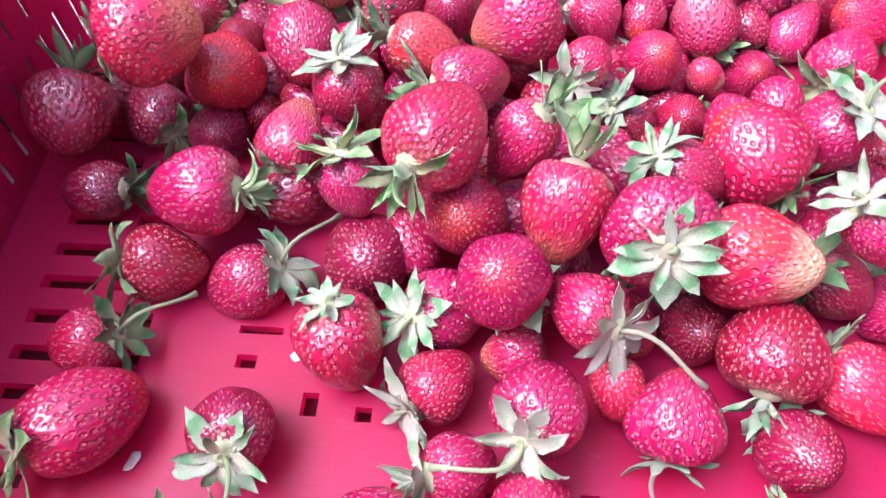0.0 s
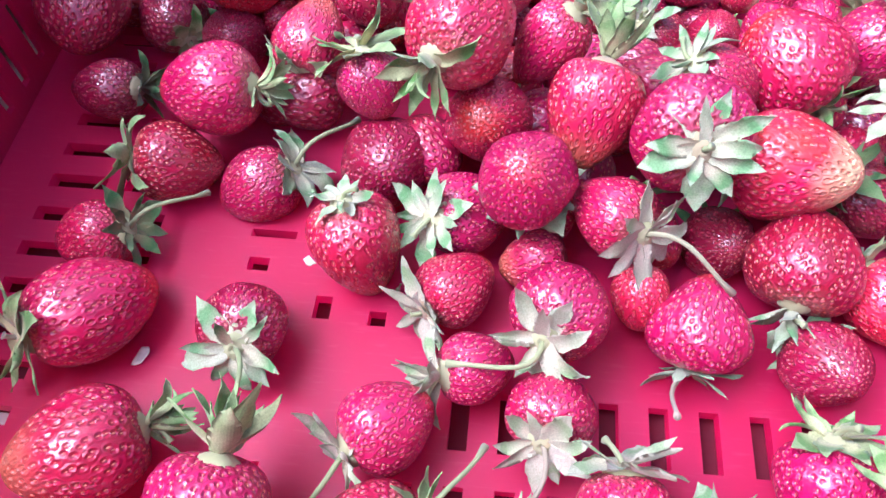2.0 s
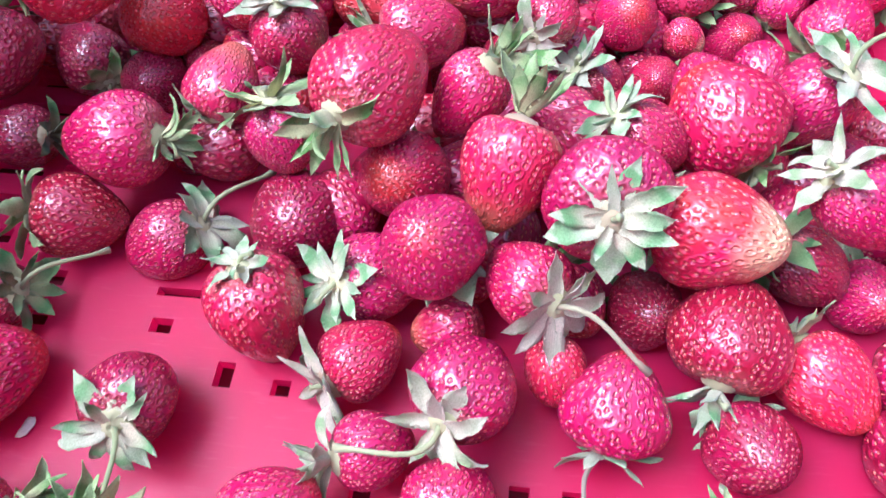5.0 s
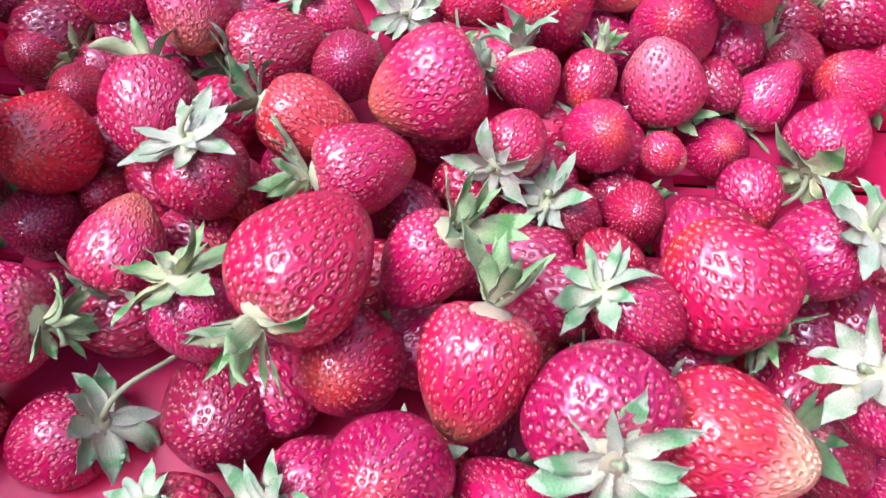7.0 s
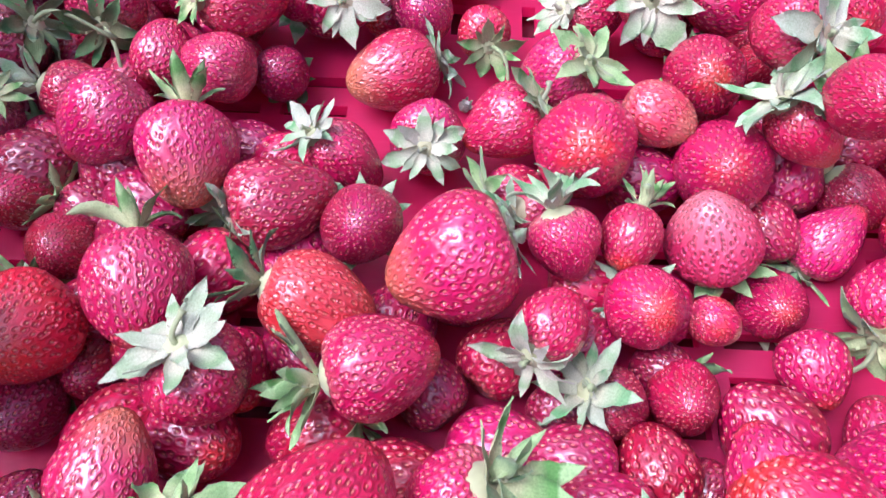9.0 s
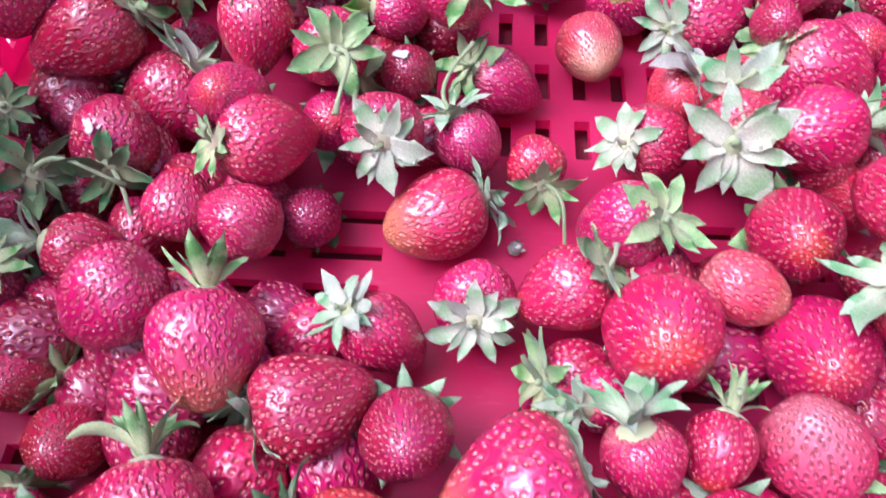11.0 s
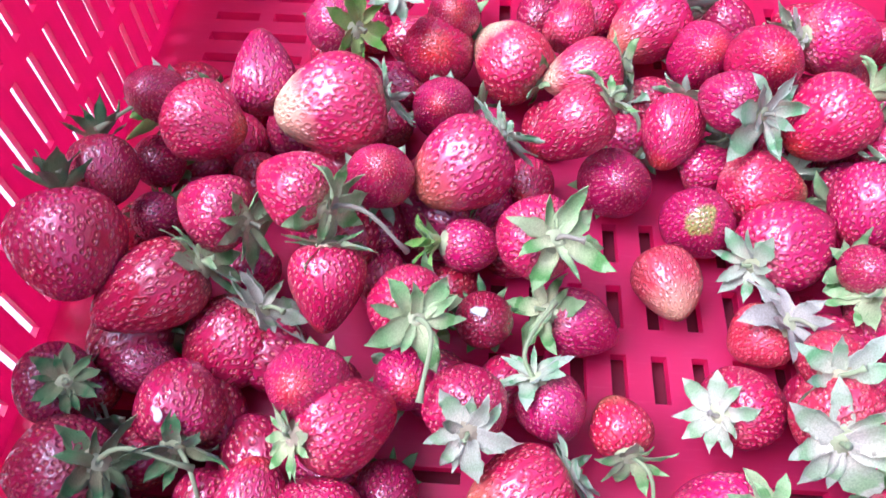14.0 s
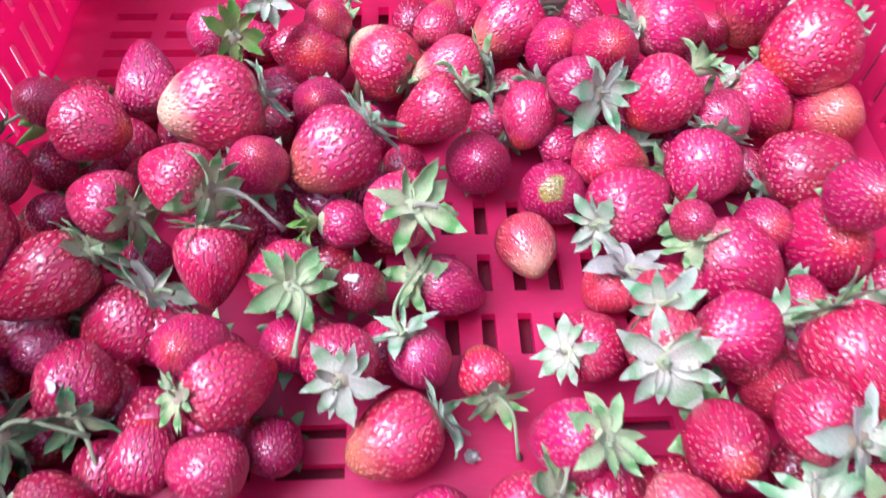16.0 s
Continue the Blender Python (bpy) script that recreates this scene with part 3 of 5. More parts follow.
def strawberry(x, y, z, ax, ay, az, across, longer, tone, calyx="star", leaf=0, size=1.0, stem=None, low=False, cone=False):
    """One berry at (x, y, z), its calyx end towards (ax, ay, az); longer: length over width; stem: the way its stem leans; cone: tapers to a point."""
    shape = chance.randrange(len(SHAPES))
    if across < 0.0205:
        shape = len(SHAPES) + chance.randrange(len(SMALL))
    if low:
        shape = len(SHAPES) + len(SMALL) + chance.randrange(len(LOW))
    if cone:
        shape = len(SHAPES) + len(SMALL) + len(LOW) + chance.randrange(len(CONES))
    up = Vector((ax, ay, az)).normalized()
    root = new("strawberry")
    root.empty_display_size = 0.01
    turn = up.to_track_quat("Z", "Y").to_matrix()
    around = chance.uniform(0, 6.28)
    if stem:
        around = math.atan2(Vector(stem).dot(turn.col[1]), Vector(stem).dot(turn.col[0]))
    root.matrix_world = Matrix.Translation((x, y, z)) @ turn.to_4x4() @ Matrix.Rotation(around, 4, "Z")
    flesh, seeds = berry_mesh(shape, tone)
    oval = chance.uniform(0.94, 1.0)
    for name, me in (("flesh", flesh), ("seed_layer", seeds)):
        ob = part(name, me, root)
        ob.scale = (across, across * oval, across * longer)
        if name == "seed_layer":
            tagged(ob, kind="stuff")
    label = WORDS[tone]
    if calyx != "none" and (not low or az > -0.05):
        hub = part("calyx", chance.choice(HUBS), root)
        hub.location = (0, 0, across * longer * 0.5 * 0.87)
        hub.scale = (0.75 + 0.35 * size,) * 3
        calyx = "star" if low else calyx
        if calyx == "star" and not low:
            # an open calyx lifts towards the light
            hinge = root.matrix_world.to_3x3().inverted() @ up.cross(Vector((0, 0, 1)))
            hub.rotation_euler = Matrix.Rotation(min(radians(13), 0.4 * up.angle(Vector((0, 0, 1)))), 3, hinge).to_euler()
            hub.location.z += 0.0010
        count = chance.choice((9, 10, 11, 12)) if calyx != "clasp" else 9
        length = 0.0128 * size / hub.scale.x
        for k in range(count):
            blade = part("sepal", chance.choice(SEPALS[leaf]), hub)
            tilt = {"star": chance.gauss(8, 9), "raised": chance.gauss(44, 15), "clasp": chance.gauss(-6, 7)}[calyx] + (11 if k % 2 else 0)
            s = length * chance.uniform(0.85, 1.14) * (0.84 if k % 2 else 1.0)
            slim = (chance.uniform(0.82, 1.1) if k % 2 else chance.uniform(1.0, 1.3)) * (0.78 if calyx == "raised" else 0.95)
            blade.matrix_basis = Matrix.Rotation(2 * math.pi * (k + chance.uniform(-0.3, 0.3)) / count, 4, "Z") @ Matrix.Rotation(-radians(tilt), 4, "Y") @ pose(0.0022, 0, 0.0003 * (k % 3), chance.gauss(0, 10)) @ Matrix.Diagonal((s, s * slim, s, 1))
        if stem:
            part("stem", chance.choice(STEMS), hub)
        elif calyx != "clasp":
            part("stem", chance.choice(STUBS), hub)
        label += {"star": ", its leafy calyx spread", "raised": ", its calyx leaves raised", "clasp": ""}[calyx]
    label = label.replace(" strawberry", " pointed strawberry") if cone else label
    return tagged(root, label, "strawberry", "strawberries heaped in the crate")


strawberry(-0.1153, 0.2200, 0.0600, -0.94, -0.32, -0.06, 0.0361, 1, "gt", "clasp", 0, 1.04)
strawberry(-0.1008, 0.2333, 0.0300, -0.10, 0.71, -0.69, 0.0311, 1, "or", "clasp", 1, 0.97)
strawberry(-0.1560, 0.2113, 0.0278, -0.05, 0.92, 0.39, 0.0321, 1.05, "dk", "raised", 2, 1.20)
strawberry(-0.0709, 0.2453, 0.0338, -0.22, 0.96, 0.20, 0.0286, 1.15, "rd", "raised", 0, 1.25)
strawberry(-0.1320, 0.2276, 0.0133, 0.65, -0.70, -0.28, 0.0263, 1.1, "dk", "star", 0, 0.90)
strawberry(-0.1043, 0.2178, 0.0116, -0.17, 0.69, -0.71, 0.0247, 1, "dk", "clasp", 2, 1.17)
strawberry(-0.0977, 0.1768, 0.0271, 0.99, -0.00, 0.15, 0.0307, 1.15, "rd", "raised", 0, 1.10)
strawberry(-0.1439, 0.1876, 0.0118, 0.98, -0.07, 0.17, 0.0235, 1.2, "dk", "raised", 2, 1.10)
strawberry(-0.1078, 0.1555, 0.0131, -0.96, -0.13, 0.25, 0.0279, 1.08, "dp", "star", 0, 1.15)
strawberry(-0.0803, 0.1532, 0.0060, 0.87, 0.28, 0.42, 0.0260, 1.15, "rd", "star", 1, 1.17, stem=(0.74, 0.67, 0.09))
strawberry(-0.1268, 0.1250, 0.0110, 0.95, 0.12, 0.30, 0.0233, 1.15, "rd", "star", 2, 1.00, stem=(0.89, 0.46, 0.04))
strawberry(-0.1175, 0.0984, 0.0141, -0.70, -0.67, 0.26, 0.0307, 1.32, "rd", "star", 0, 1.35)
strawberry(-0.0701, 0.0985, 0.0137, 0.11, -0.86, 0.51, 0.0260, 1.05, "dp", "star", 1, 1.10, stem=(0.15, -0.29, -0.94))
strawberry(-0.0405, 0.1265, 0.0146, -0.24, 0.36, 0.90, 0.0288, 1.25, "gt", "star", 1, 0.75, cone=True)
strawberry(-0.0366, 0.1600, 0.0146, -0.20, 0.64, -0.74, 0.0310, 1, "dk", "clasp", 2, 1.08)
strawberry(-0.0668, 0.1989, 0.0320, -0.23, -0.85, -0.47, 0.0249, 1.15, "gt", "clasp", 0, 1.10, cone=True)
strawberry(-0.0896, 0.2316, 0.0089, -0.07, 0.64, -0.76, 0.0185, 1.1, "dp", "clasp", 1, 0.90)
strawberry(-0.0496, 0.2223, 0.0332, -0.17, 0.16, 0.97, 0.0272, 1, "rd", "star", 5, 1.10)
strawberry(-0.0424, 0.1779, 0.0321, -0.37, 0.62, 0.69, 0.0229, 1, "rd", "star", 0, 1.45)
strawberry(-0.0122, 0.1835, 0.0535, -0.46, -0.88, 0.06, 0.0329, 1.2, "rd", "raised", 0, 1.30)
strawberry(0.0131, 0.1919, 0.0399, 0.55, 0.22, 0.81, 0.0227, 1.4, "rd", "raised", 0, 1.25, cone=True)
strawberry(-0.0039, 0.1700, 0.0273, 0.18, 0.70, -0.69, 0.0283, 1.05, "rd", "clasp", 0, 1.02)
strawberry(0.0088, 0.1390, 0.0391, 0.17, 0.35, -0.92, 0.0287, 1, "rd", "clasp", 1, 1.20)
strawberry(-0.0083, 0.1433, 0.0131, -0.71, -0.52, 0.47, 0.0261, 1.2, "rd", "star", 1, 1.10)
strawberry(0.0272, 0.1639, 0.0399, 0.21, 0.71, 0.68, 0.0286, 1.2, "gt", "raised", 0, 1.45)
strawberry(0.0539, 0.1540, 0.0466, 0.05, -0.87, 0.48, 0.0341, 0.92, "rd", "star", 1, 1.25)
strawberry(0.0859, 0.1516, 0.0357, -0.84, 0.39, -0.38, 0.0332, 1.1, "wt", "clasp", 1, 1.03)
strawberry(0.0902, 0.1927, 0.0377, 0.65, -0.47, -0.60, 0.0345, 1, "rd", "star", 0, 1.20)
strawberry(0.0348, 0.1368, 0.0283, 0.62, -0.73, 0.28, 0.0240, 1.15, "rd", "star", 5, 1.20, stem=(0.78, -0.09, -0.62))
strawberry(0.0140, 0.1287, 0.0095, 0.95, 0.09, 0.29, 0.0203, 1.1, "gt", "none", 0, 1.00)
strawberry(-0.0091, 0.1164, 0.0127, -0.72, -0.69, -0.09, 0.0237, 1.05, "rd", "star", 5, 1.15)
strawberry(0.0215, 0.1066, 0.0229, -0.38, -0.88, 0.30, 0.0277, 1.05, "rd", "star", 5, 1.15, stem=(-0.86, 0.03, -0.50))
strawberry(-0.0013, 0.0899, 0.0146, -0.87, -0.40, 0.27, 0.0207, 1.1, "rd", "raised", 5, 1.04)
strawberry(0.0201, 0.0797, 0.0146, -0.21, -0.93, 0.31, 0.0238, 1, "rd", "star", 5, 1.00, stem=(-0.19, -0.44, -0.88))
strawberry(0.0451, 0.1166, 0.0145, -0.12, 0.62, 0.78, 0.0171, 1.2, "or", "none", 0, 0.90)
strawberry(0.0614, 0.1086, 0.0166, -0.11, -0.77, -0.63, 0.0285, 1, "rd", "star", 1, 0.90, stem=(-0.22, -0.88, -0.41), cone=True)
strawberry(0.0915, 0.1288, 0.0214, -0.26, -0.92, -0.30, 0.0319, 1, "dp", "raised", 1, 1.10)
strawberry(0.0972, 0.1001, 0.0127, -0.14, 0.65, -0.75, 0.0244, 1.05, "dp", "clasp", 1, 1.08)
strawberry(0.1185, 0.1211, 0.0130, -0.62, 0.77, 0.14, 0.0247, 1.2, "or", "star", 0, 1.05)
strawberry(0.1166, 0.1558, 0.0162, -0.81, 0.19, 0.55, 0.0229, 1.25, "dk", "clasp", 2, 1.10)
strawberry(0.0712, 0.1398, 0.0111, -0.15, 0.61, -0.78, 0.0227, 1.1, "dk", "clasp", 2, 1.11)
strawberry(0.1352, 0.1504, 0.0102, -0.10, 0.65, -0.76, 0.0217, 1.1, "rd", "clasp", 1, 1.04)
strawberry(0.1207, 0.1572, 0.0450, -0.70, 0.41, 0.58, 0.0222, 1.15, "rd", "star", 5, 1.15)
strawberry(0.1167, 0.2047, 0.0338, 0.43, -0.17, 0.89, 0.0269, 1.3, "rd", "star", 1, 1.30, stem=(0.49, 0.78, -0.39))
strawberry(0.0679, 0.1818, 0.0382, -0.85, 0.27, 0.45, 0.0210, 1.15, "rd", "star", 1, 0.95)
strawberry(-0.0232, 0.2432, 0.0333, -0.91, 0.19, 0.36, 0.0260, 1.25, "pk", "raised", 2, 1.10)
strawberry(-0.0054, 0.2270, 0.0341, -0.94, -0.33, 0.03, 0.0266, 1.15, "rd", "raised", 0, 1.30)
strawberry(0.0115, 0.2559, 0.0376, 0.92, 0.31, 0.25, 0.0352, 1.05, "gt", "clasp", 1, 0.96)
strawberry(0.0432, 0.2676, 0.0295, -0.33, 0.64, 0.69, 0.0209, 1.05, "rd", "raised", 1, 1.20)
strawberry(0.0655, 0.2512, 0.0247, -0.11, 0.56, -0.82, 0.0229, 1.05, "rd", "clasp", 1, 1.01)
strawberry(0.0874, 0.2764, 0.0241, 0.36, -0.25, -0.90, 0.0277, 1.1, "pl", "clasp", 0, 1.12)
strawberry(0.0874, 0.2527, 0.0149, -0.86, 0.28, 0.42, 0.0147, 1.1, "wt", "none", 0, 0.90)
strawberry(0.1095, 0.2629, 0.0070, 0.04, 0.60, -0.80, 0.0216, 1.05, "rd", "clasp", 1, 1.06)
strawberry(0.1292, 0.2855, 0.0111, -0.50, -0.40, -0.77, 0.0219, 1.25, "rd", "star", 0, 1.03, cone=True)
strawberry(0.1438, 0.2645, 0.0131, -0.52, -0.81, -0.27, 0.0276, 1.1, "rd", "star", 0, 1.20, stem=(-0.55, -0.76, -0.35))
strawberry(0.0764, 0.2295, 0.0135, 0.10, 0.58, -0.81, 0.0206, 1.2, "dp", "clasp", 0, 1.08)
strawberry(0.1530, 0.2837, 0.0192, 0.81, 0.00, -0.58, 0.0245, 1.1, "rd", "star", 0, 0.90)
strawberry(0.0383, 0.2417, 0.0307, -0.52, -0.85, -0.07, 0.0197, 1.1, "rd", "star", 5, 1.00)
strawberry(0.0571, 0.2269, 0.0129, -0.80, 0.19, 0.57, 0.0206, 1.05, "dp", "star", 1, 1.20)
strawberry(-0.1034, 0.0564, 0.0174, 0.87, 0.48, -0.12, 0.0307, 1.2, "gt", "raised", 0, 1.02)
strawberry(-0.0635, 0.0417, 0.0226, 0.14, 0.89, 0.44, 0.0321, 1, "rd", "raised", 0, 1.45)
strawberry(-0.0232, 0.0702, 0.0185, -0.78, -0.62, -0.01, 0.0241, 1.1, "rd", "star", 5, 1.05, stem=(-0.45, -0.67, -0.59))
strawberry(-0.0243, 0.0410, 0.0179, 0.89, 0.26, 0.38, 0.0283, 1.1, "rd", "star", 0, 0.95, stem=(0.72, 0.69, 0.08))
strawberry(0.0173, 0.0378, 0.0240, -0.78, 0.54, 0.32, 0.0183, 1.1, "rd", "star", 1, 0.90)
strawberry(0.0380, 0.0515, 0.0204, -0.03, 0.95, 0.32, 0.0243, 1, "rd", "star", 5, 1.20)
strawberry(0.0907, 0.0641, 0.0136, 0.03, 0.89, 0.45, 0.0275, 1.05, "rd", "star", 0, 1.14)
strawberry(0.0676, 0.0434, 0.0240, -0.88, 0.41, 0.25, 0.0209, 1.05, "rd", "star", 1, 1.08)
strawberry(0.1068, 0.0559, 0.0260, -0.54, 0.39, 0.75, 0.0211, 1.05, "rd", "star", 0, 1.01)
strawberry(0.0625, 0.2728, 0.0265, 0.37, 0.90, 0.22, 0.0184, 1.1, "rd", "raised", 0, 0.90)
strawberry(-0.0391, 0.2782, 0.0296, -0.93, -0.37, -0.03, 0.0276, 1.2, "dp", "clasp", 1, 0.96)
strawberry(-0.0148, 0.2699, 0.0315, -0.07, 0.59, -0.80, 0.0237, 1.05, "dp", "clasp", 1, 1.18)
strawberry(-0.0677, 0.2892, 0.0350, -0.13, 0.96, 0.25, 0.0295, 1.1, "gt", "raised", 0, 1.15)
strawberry(-0.0969, 0.3031, 0.0328, 0.69, 0.49, 0.52, 0.0275, 1.15, "rd", "none", 1, 0.99)
strawberry(-0.0698, 0.3328, 0.0276, 0.95, -0.30, -0.01, 0.0236, 1.12, "rd", "none", 1, 1.08)
strawberry(-0.0125, 0.3450, 0.0159, 0.89, 0.46, -0.01, 0.0275, 1.25, "gt", "star", 1, 1.10)
strawberry(-0.0244, 0.3025, 0.0186, -0.66, 0.15, 0.74, 0.0227, 1.3, "rd", "star", 1, 0.95)
strawberry(0.0014, 0.3179, 0.0146, -0.02, -0.86, 0.51, 0.0257, 1, "rd", "star", 5, 1.00)
strawberry(0.0257, 0.3169, 0.0226, 0.87, 0.32, 0.38, 0.0252, 1.1, "rd", "star", 0, 1.15)
strawberry(0.0498, 0.3001, 0.0335, 0.10, 0.66, -0.74, 0.0318, 1.05, "rd", "clasp", 1, 1.18)
strawberry(0.0737, 0.3158, 0.0313, -0.92, 0.28, 0.27, 0.0201, 1.25, "cr", "none", 1, 0.95)
strawberry(0.0934, 0.2995, 0.0264, 0.22, 0.61, -0.76, 0.0306, 1.2, "rd", "clasp", 1, 0.96)
strawberry(0.0438, 0.3416, 0.0215, 0.69, -0.26, 0.68, 0.0264, 1.15, "rd", "star", 0, 1.08)
strawberry(0.1154, 0.3058, 0.0382, -0.68, 0.44, 0.59, 0.0226, 1.15, "gt", "star", 1, 1.30, cone=True)
strawberry(0.1206, 0.2966, 0.0622, -0.04, 0.76, -0.64, 0.0221, 1.35, "rd", "clasp", 0, 0.98)
strawberry(0.1419, 0.3027, 0.0100, -0.69, 0.66, 0.31, 0.0214, 1.1, "rd", "raised", 0, 1.19)
strawberry(-0.1069, 0.2684, 0.0147, -0.11, 0.58, -0.80, 0.0216, 1.1, "dp", "clasp", 0, 1.08)
strawberry(-0.1278, 0.2872, 0.0125, -0.11, 0.64, -0.76, 0.0237, 1.1, "dp", "clasp", 0, 1.04)
strawberry(-0.0523, 0.3435, 0.0146, -0.03, 0.58, -0.81, 0.0197, 1.1, "dk", "clasp", 2, 0.90)
strawberry(0.0372, 0.2894, 0.0151, -0.77, -0.42, 0.47, 0.0187, 1.1, "rd", "raised", 1, 0.90)
strawberry(-0.0644, 0.3579, 0.0357, -0.78, -0.49, 0.39, 0.0277, 1.2, "rd", "star", 0, 0.80)
strawberry(-0.0753, 0.3651, 0.0442, 0.08, 0.48, -0.87, 0.0233, 1.15, "rd", "clasp", 0, 0.97)
strawberry(-0.1092, 0.3875, 0.0159, 0.65, 0.55, 0.53, 0.0303, 1.2, "dp", "star", 5, 1.20)
strawberry(-0.1302, 0.3949, 0.0385, 0.82, 0.55, 0.16, 0.0281, 1.35, "dp", "star", 0, 1.15, cone=True)
strawberry(-0.0754, 0.4008, 0.0370, 0.01, 0.78, 0.63, 0.0250, 1.2, "rd", "clasp", 0, 1.04, cone=True)
strawberry(-0.0500, 0.3977, 0.0350, 0.30, -0.74, 0.61, 0.0254, 1.05, "rd", "star", 0, 1.15, stem=(-0.05, -0.45, -0.89))
strawberry(-0.0251, 0.3988, 0.0238, 0.04, 0.56, -0.83, 0.0191, 1.1, "dk", "clasp", 2, 0.90)
strawberry(0.0084, 0.4041, 0.0138, -0.86, 0.06, 0.51, 0.0234, 1.3, "rd", "star", 0, 1.12, cone=True)
strawberry(-0.0030, 0.3713, 0.0206, -0.53, 0.59, 0.61, 0.0222, 1, "rd", "star", 1, 0.95, stem=(-0.41, 0.73, 0.55))
strawberry(-0.0301, 0.3674, 0.0311, 0.08, -0.88, 0.46, 0.0253, 1, "rd", "star", 5, 1.00)
strawberry(-0.0491, 0.3774, 0.0216, -0.14, 0.56, -0.81, 0.0204, 1, "rd", "clasp", 1, 1.02)
strawberry(0.0187, 0.3685, 0.0156, 0.24, -0.96, 0.11, 0.0199, 1, "gt", "star", 0, 0.90, stem=(0.42, -0.61, -0.67))
strawberry(0.0394, 0.4209, 0.0155, -0.12, 0.98, -0.15, 0.0241, 1.18, "cr", "none", 1, 1.17)
strawberry(0.0690, 0.4039, 0.0127, 0.54, 0.11, 0.83, 0.0224, 1, "pk", "star", 4, 1.30)
strawberry(0.0580, 0.3762, 0.0196, -0.81, -0.43, 0.40, 0.0256, 1.1, "rd", "star", 5, 1.00)
strawberry(0.0773, 0.3703, 0.0346, -0.26, -0.87, 0.42, 0.0263, 1, "pk", "star", 5, 1.35)
strawberry(0.0763, 0.3846, 0.0398, -0.11, -0.85, 0.52, 0.0177, 1.1, "pk", "star", 1, 1.20)
strawberry(0.1117, 0.3684, 0.0186, -0.03, 0.59, -0.80, 0.0177, 1.1, "dp", "clasp", 1, 0.90)
strawberry(0.1169, 0.4089, 0.0190, -0.85, 0.28, 0.45, 0.0357, 1.1, "rd", "star", 0, 1.10)
strawberry(0.1049, 0.3752, 0.0286, 0.95, 0.29, -0.11, 0.0281, 1.15, "rd", "raised", 1, 1.12)
strawberry(0.1417, 0.3953, 0.0142, 0.04, 0.66, -0.75, 0.0201, 1, "rd", "clasp", 1, 1.09)
strawberry(0.1298, 0.3526, 0.0508, -0.27, 0.95, 0.16, 0.0300, 1.2, "rd", "star", 0, 1.14)
strawberry(0.1206, 0.3594, 0.0156, 0.04, 0.57, -0.82, 0.0231, 1.1, "dp", "clasp", 1, 0.98)
strawberry(0.1109, 0.3349, 0.0501, 0.44, -0.72, 0.54, 0.0252, 1.05, "rd", "star", 1, 1.20)
strawberry(0.0912, 0.3341, 0.0304, 0.17, 0.64, -0.75, 0.0278, 1.15, "rd", "clasp", 0, 1.16)
strawberry(-0.1524, 0.4018, 0.0529, -0.28, 0.89, 0.37, 0.0334, 1.05, "dp", "raised", 2, 1.20)
strawberry(-0.1523, 0.4325, 0.0493, -0.32, 0.91, 0.26, 0.0231, 1.05, "dp", "raised", 2, 1.00)
strawberry(-0.1458, 0.4526, 0.0309, -0.05, 0.56, -0.83, 0.0191, 1.05, "dp", "clasp", 0, 0.90)
strawberry(-0.1244, 0.4564, 0.0484, -0.96, 0.26, 0.05, 0.0288, 1, "rd", "raised", 3, 1.10, stem=(-0.99, 0.05, 0.16))
strawberry(-0.1139, 0.4215, 0.0463, 0.94, -0.33, -0.03, 0.0253, 1, "rd", "star", 0, 1.00)
strawberry(-0.0864, 0.4251, 0.0557, 0.88, -0.48, -0.02, 0.0265, 1.05, "rd", "star", 0, 1.15, stem=(0.87, -0.27, -0.41), cone=True)
strawberry(-0.0623, 0.4407, 0.0445, -0.14, 0.35, -0.93, 0.0232, 1.15, "rd", "clasp", 1, 1.08)
strawberry(-0.0352, 0.4488, 0.0410, 0.77, 0.58, 0.25, 0.0330, 1.1, "gt", "star", 1, 1.17)
strawberry(-0.0312, 0.4275, 0.0238, -0.96, -0.08, 0.26, 0.0198, 1.05, "rd", "raised", 3, 1.00)
strawberry(0.0028, 0.4683, 0.0423, 0.78, 0.36, 0.51, 0.0244, 1.35, "rd", "star", 0, 1.08)
strawberry(0.0460, 0.4876, 0.0208, 0.34, 0.87, 0.35, 0.0243, 1.3, "rd", "star", 1, 1.00)
strawberry(0.0225, 0.4616, 0.0197, -0.01, 0.61, -0.79, 0.0273, 1.1, "dp", "clasp", 0, 1.10)
strawberry(-0.0110, 0.4208, 0.0416, 0.44, -0.55, 0.71, 0.0275, 1.05, "rd", "star", 0, 1.30)
strawberry(0.0521, 0.4473, 0.0176, 0.22, 0.46, -0.86, 0.0273, 1, "gs", "none", 0, 1.13)
strawberry(0.0789, 0.4645, 0.0171, -0.98, -0.00, 0.21, 0.0279, 1.2, "gt", "none", 1, 1.10)
strawberry(0.0821, 0.4383, 0.0194, -0.81, -0.58, 0.09, 0.0321, 1.2, "rd", "star", 1, 1.00)
strawberry(0.1001, 0.4844, 0.0345, 0.79, 0.36, 0.50, 0.0327, 1.05, "rd", "raised", 0, 1.20)
strawberry(0.0629, 0.4866, 0.0403, 0.61, -0.74, 0.29, 0.0239, 1.1, "rd", "star", 1, 1.30)
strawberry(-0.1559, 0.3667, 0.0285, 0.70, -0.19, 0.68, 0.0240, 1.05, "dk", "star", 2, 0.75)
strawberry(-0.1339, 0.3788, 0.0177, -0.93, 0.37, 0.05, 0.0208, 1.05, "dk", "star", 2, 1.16)
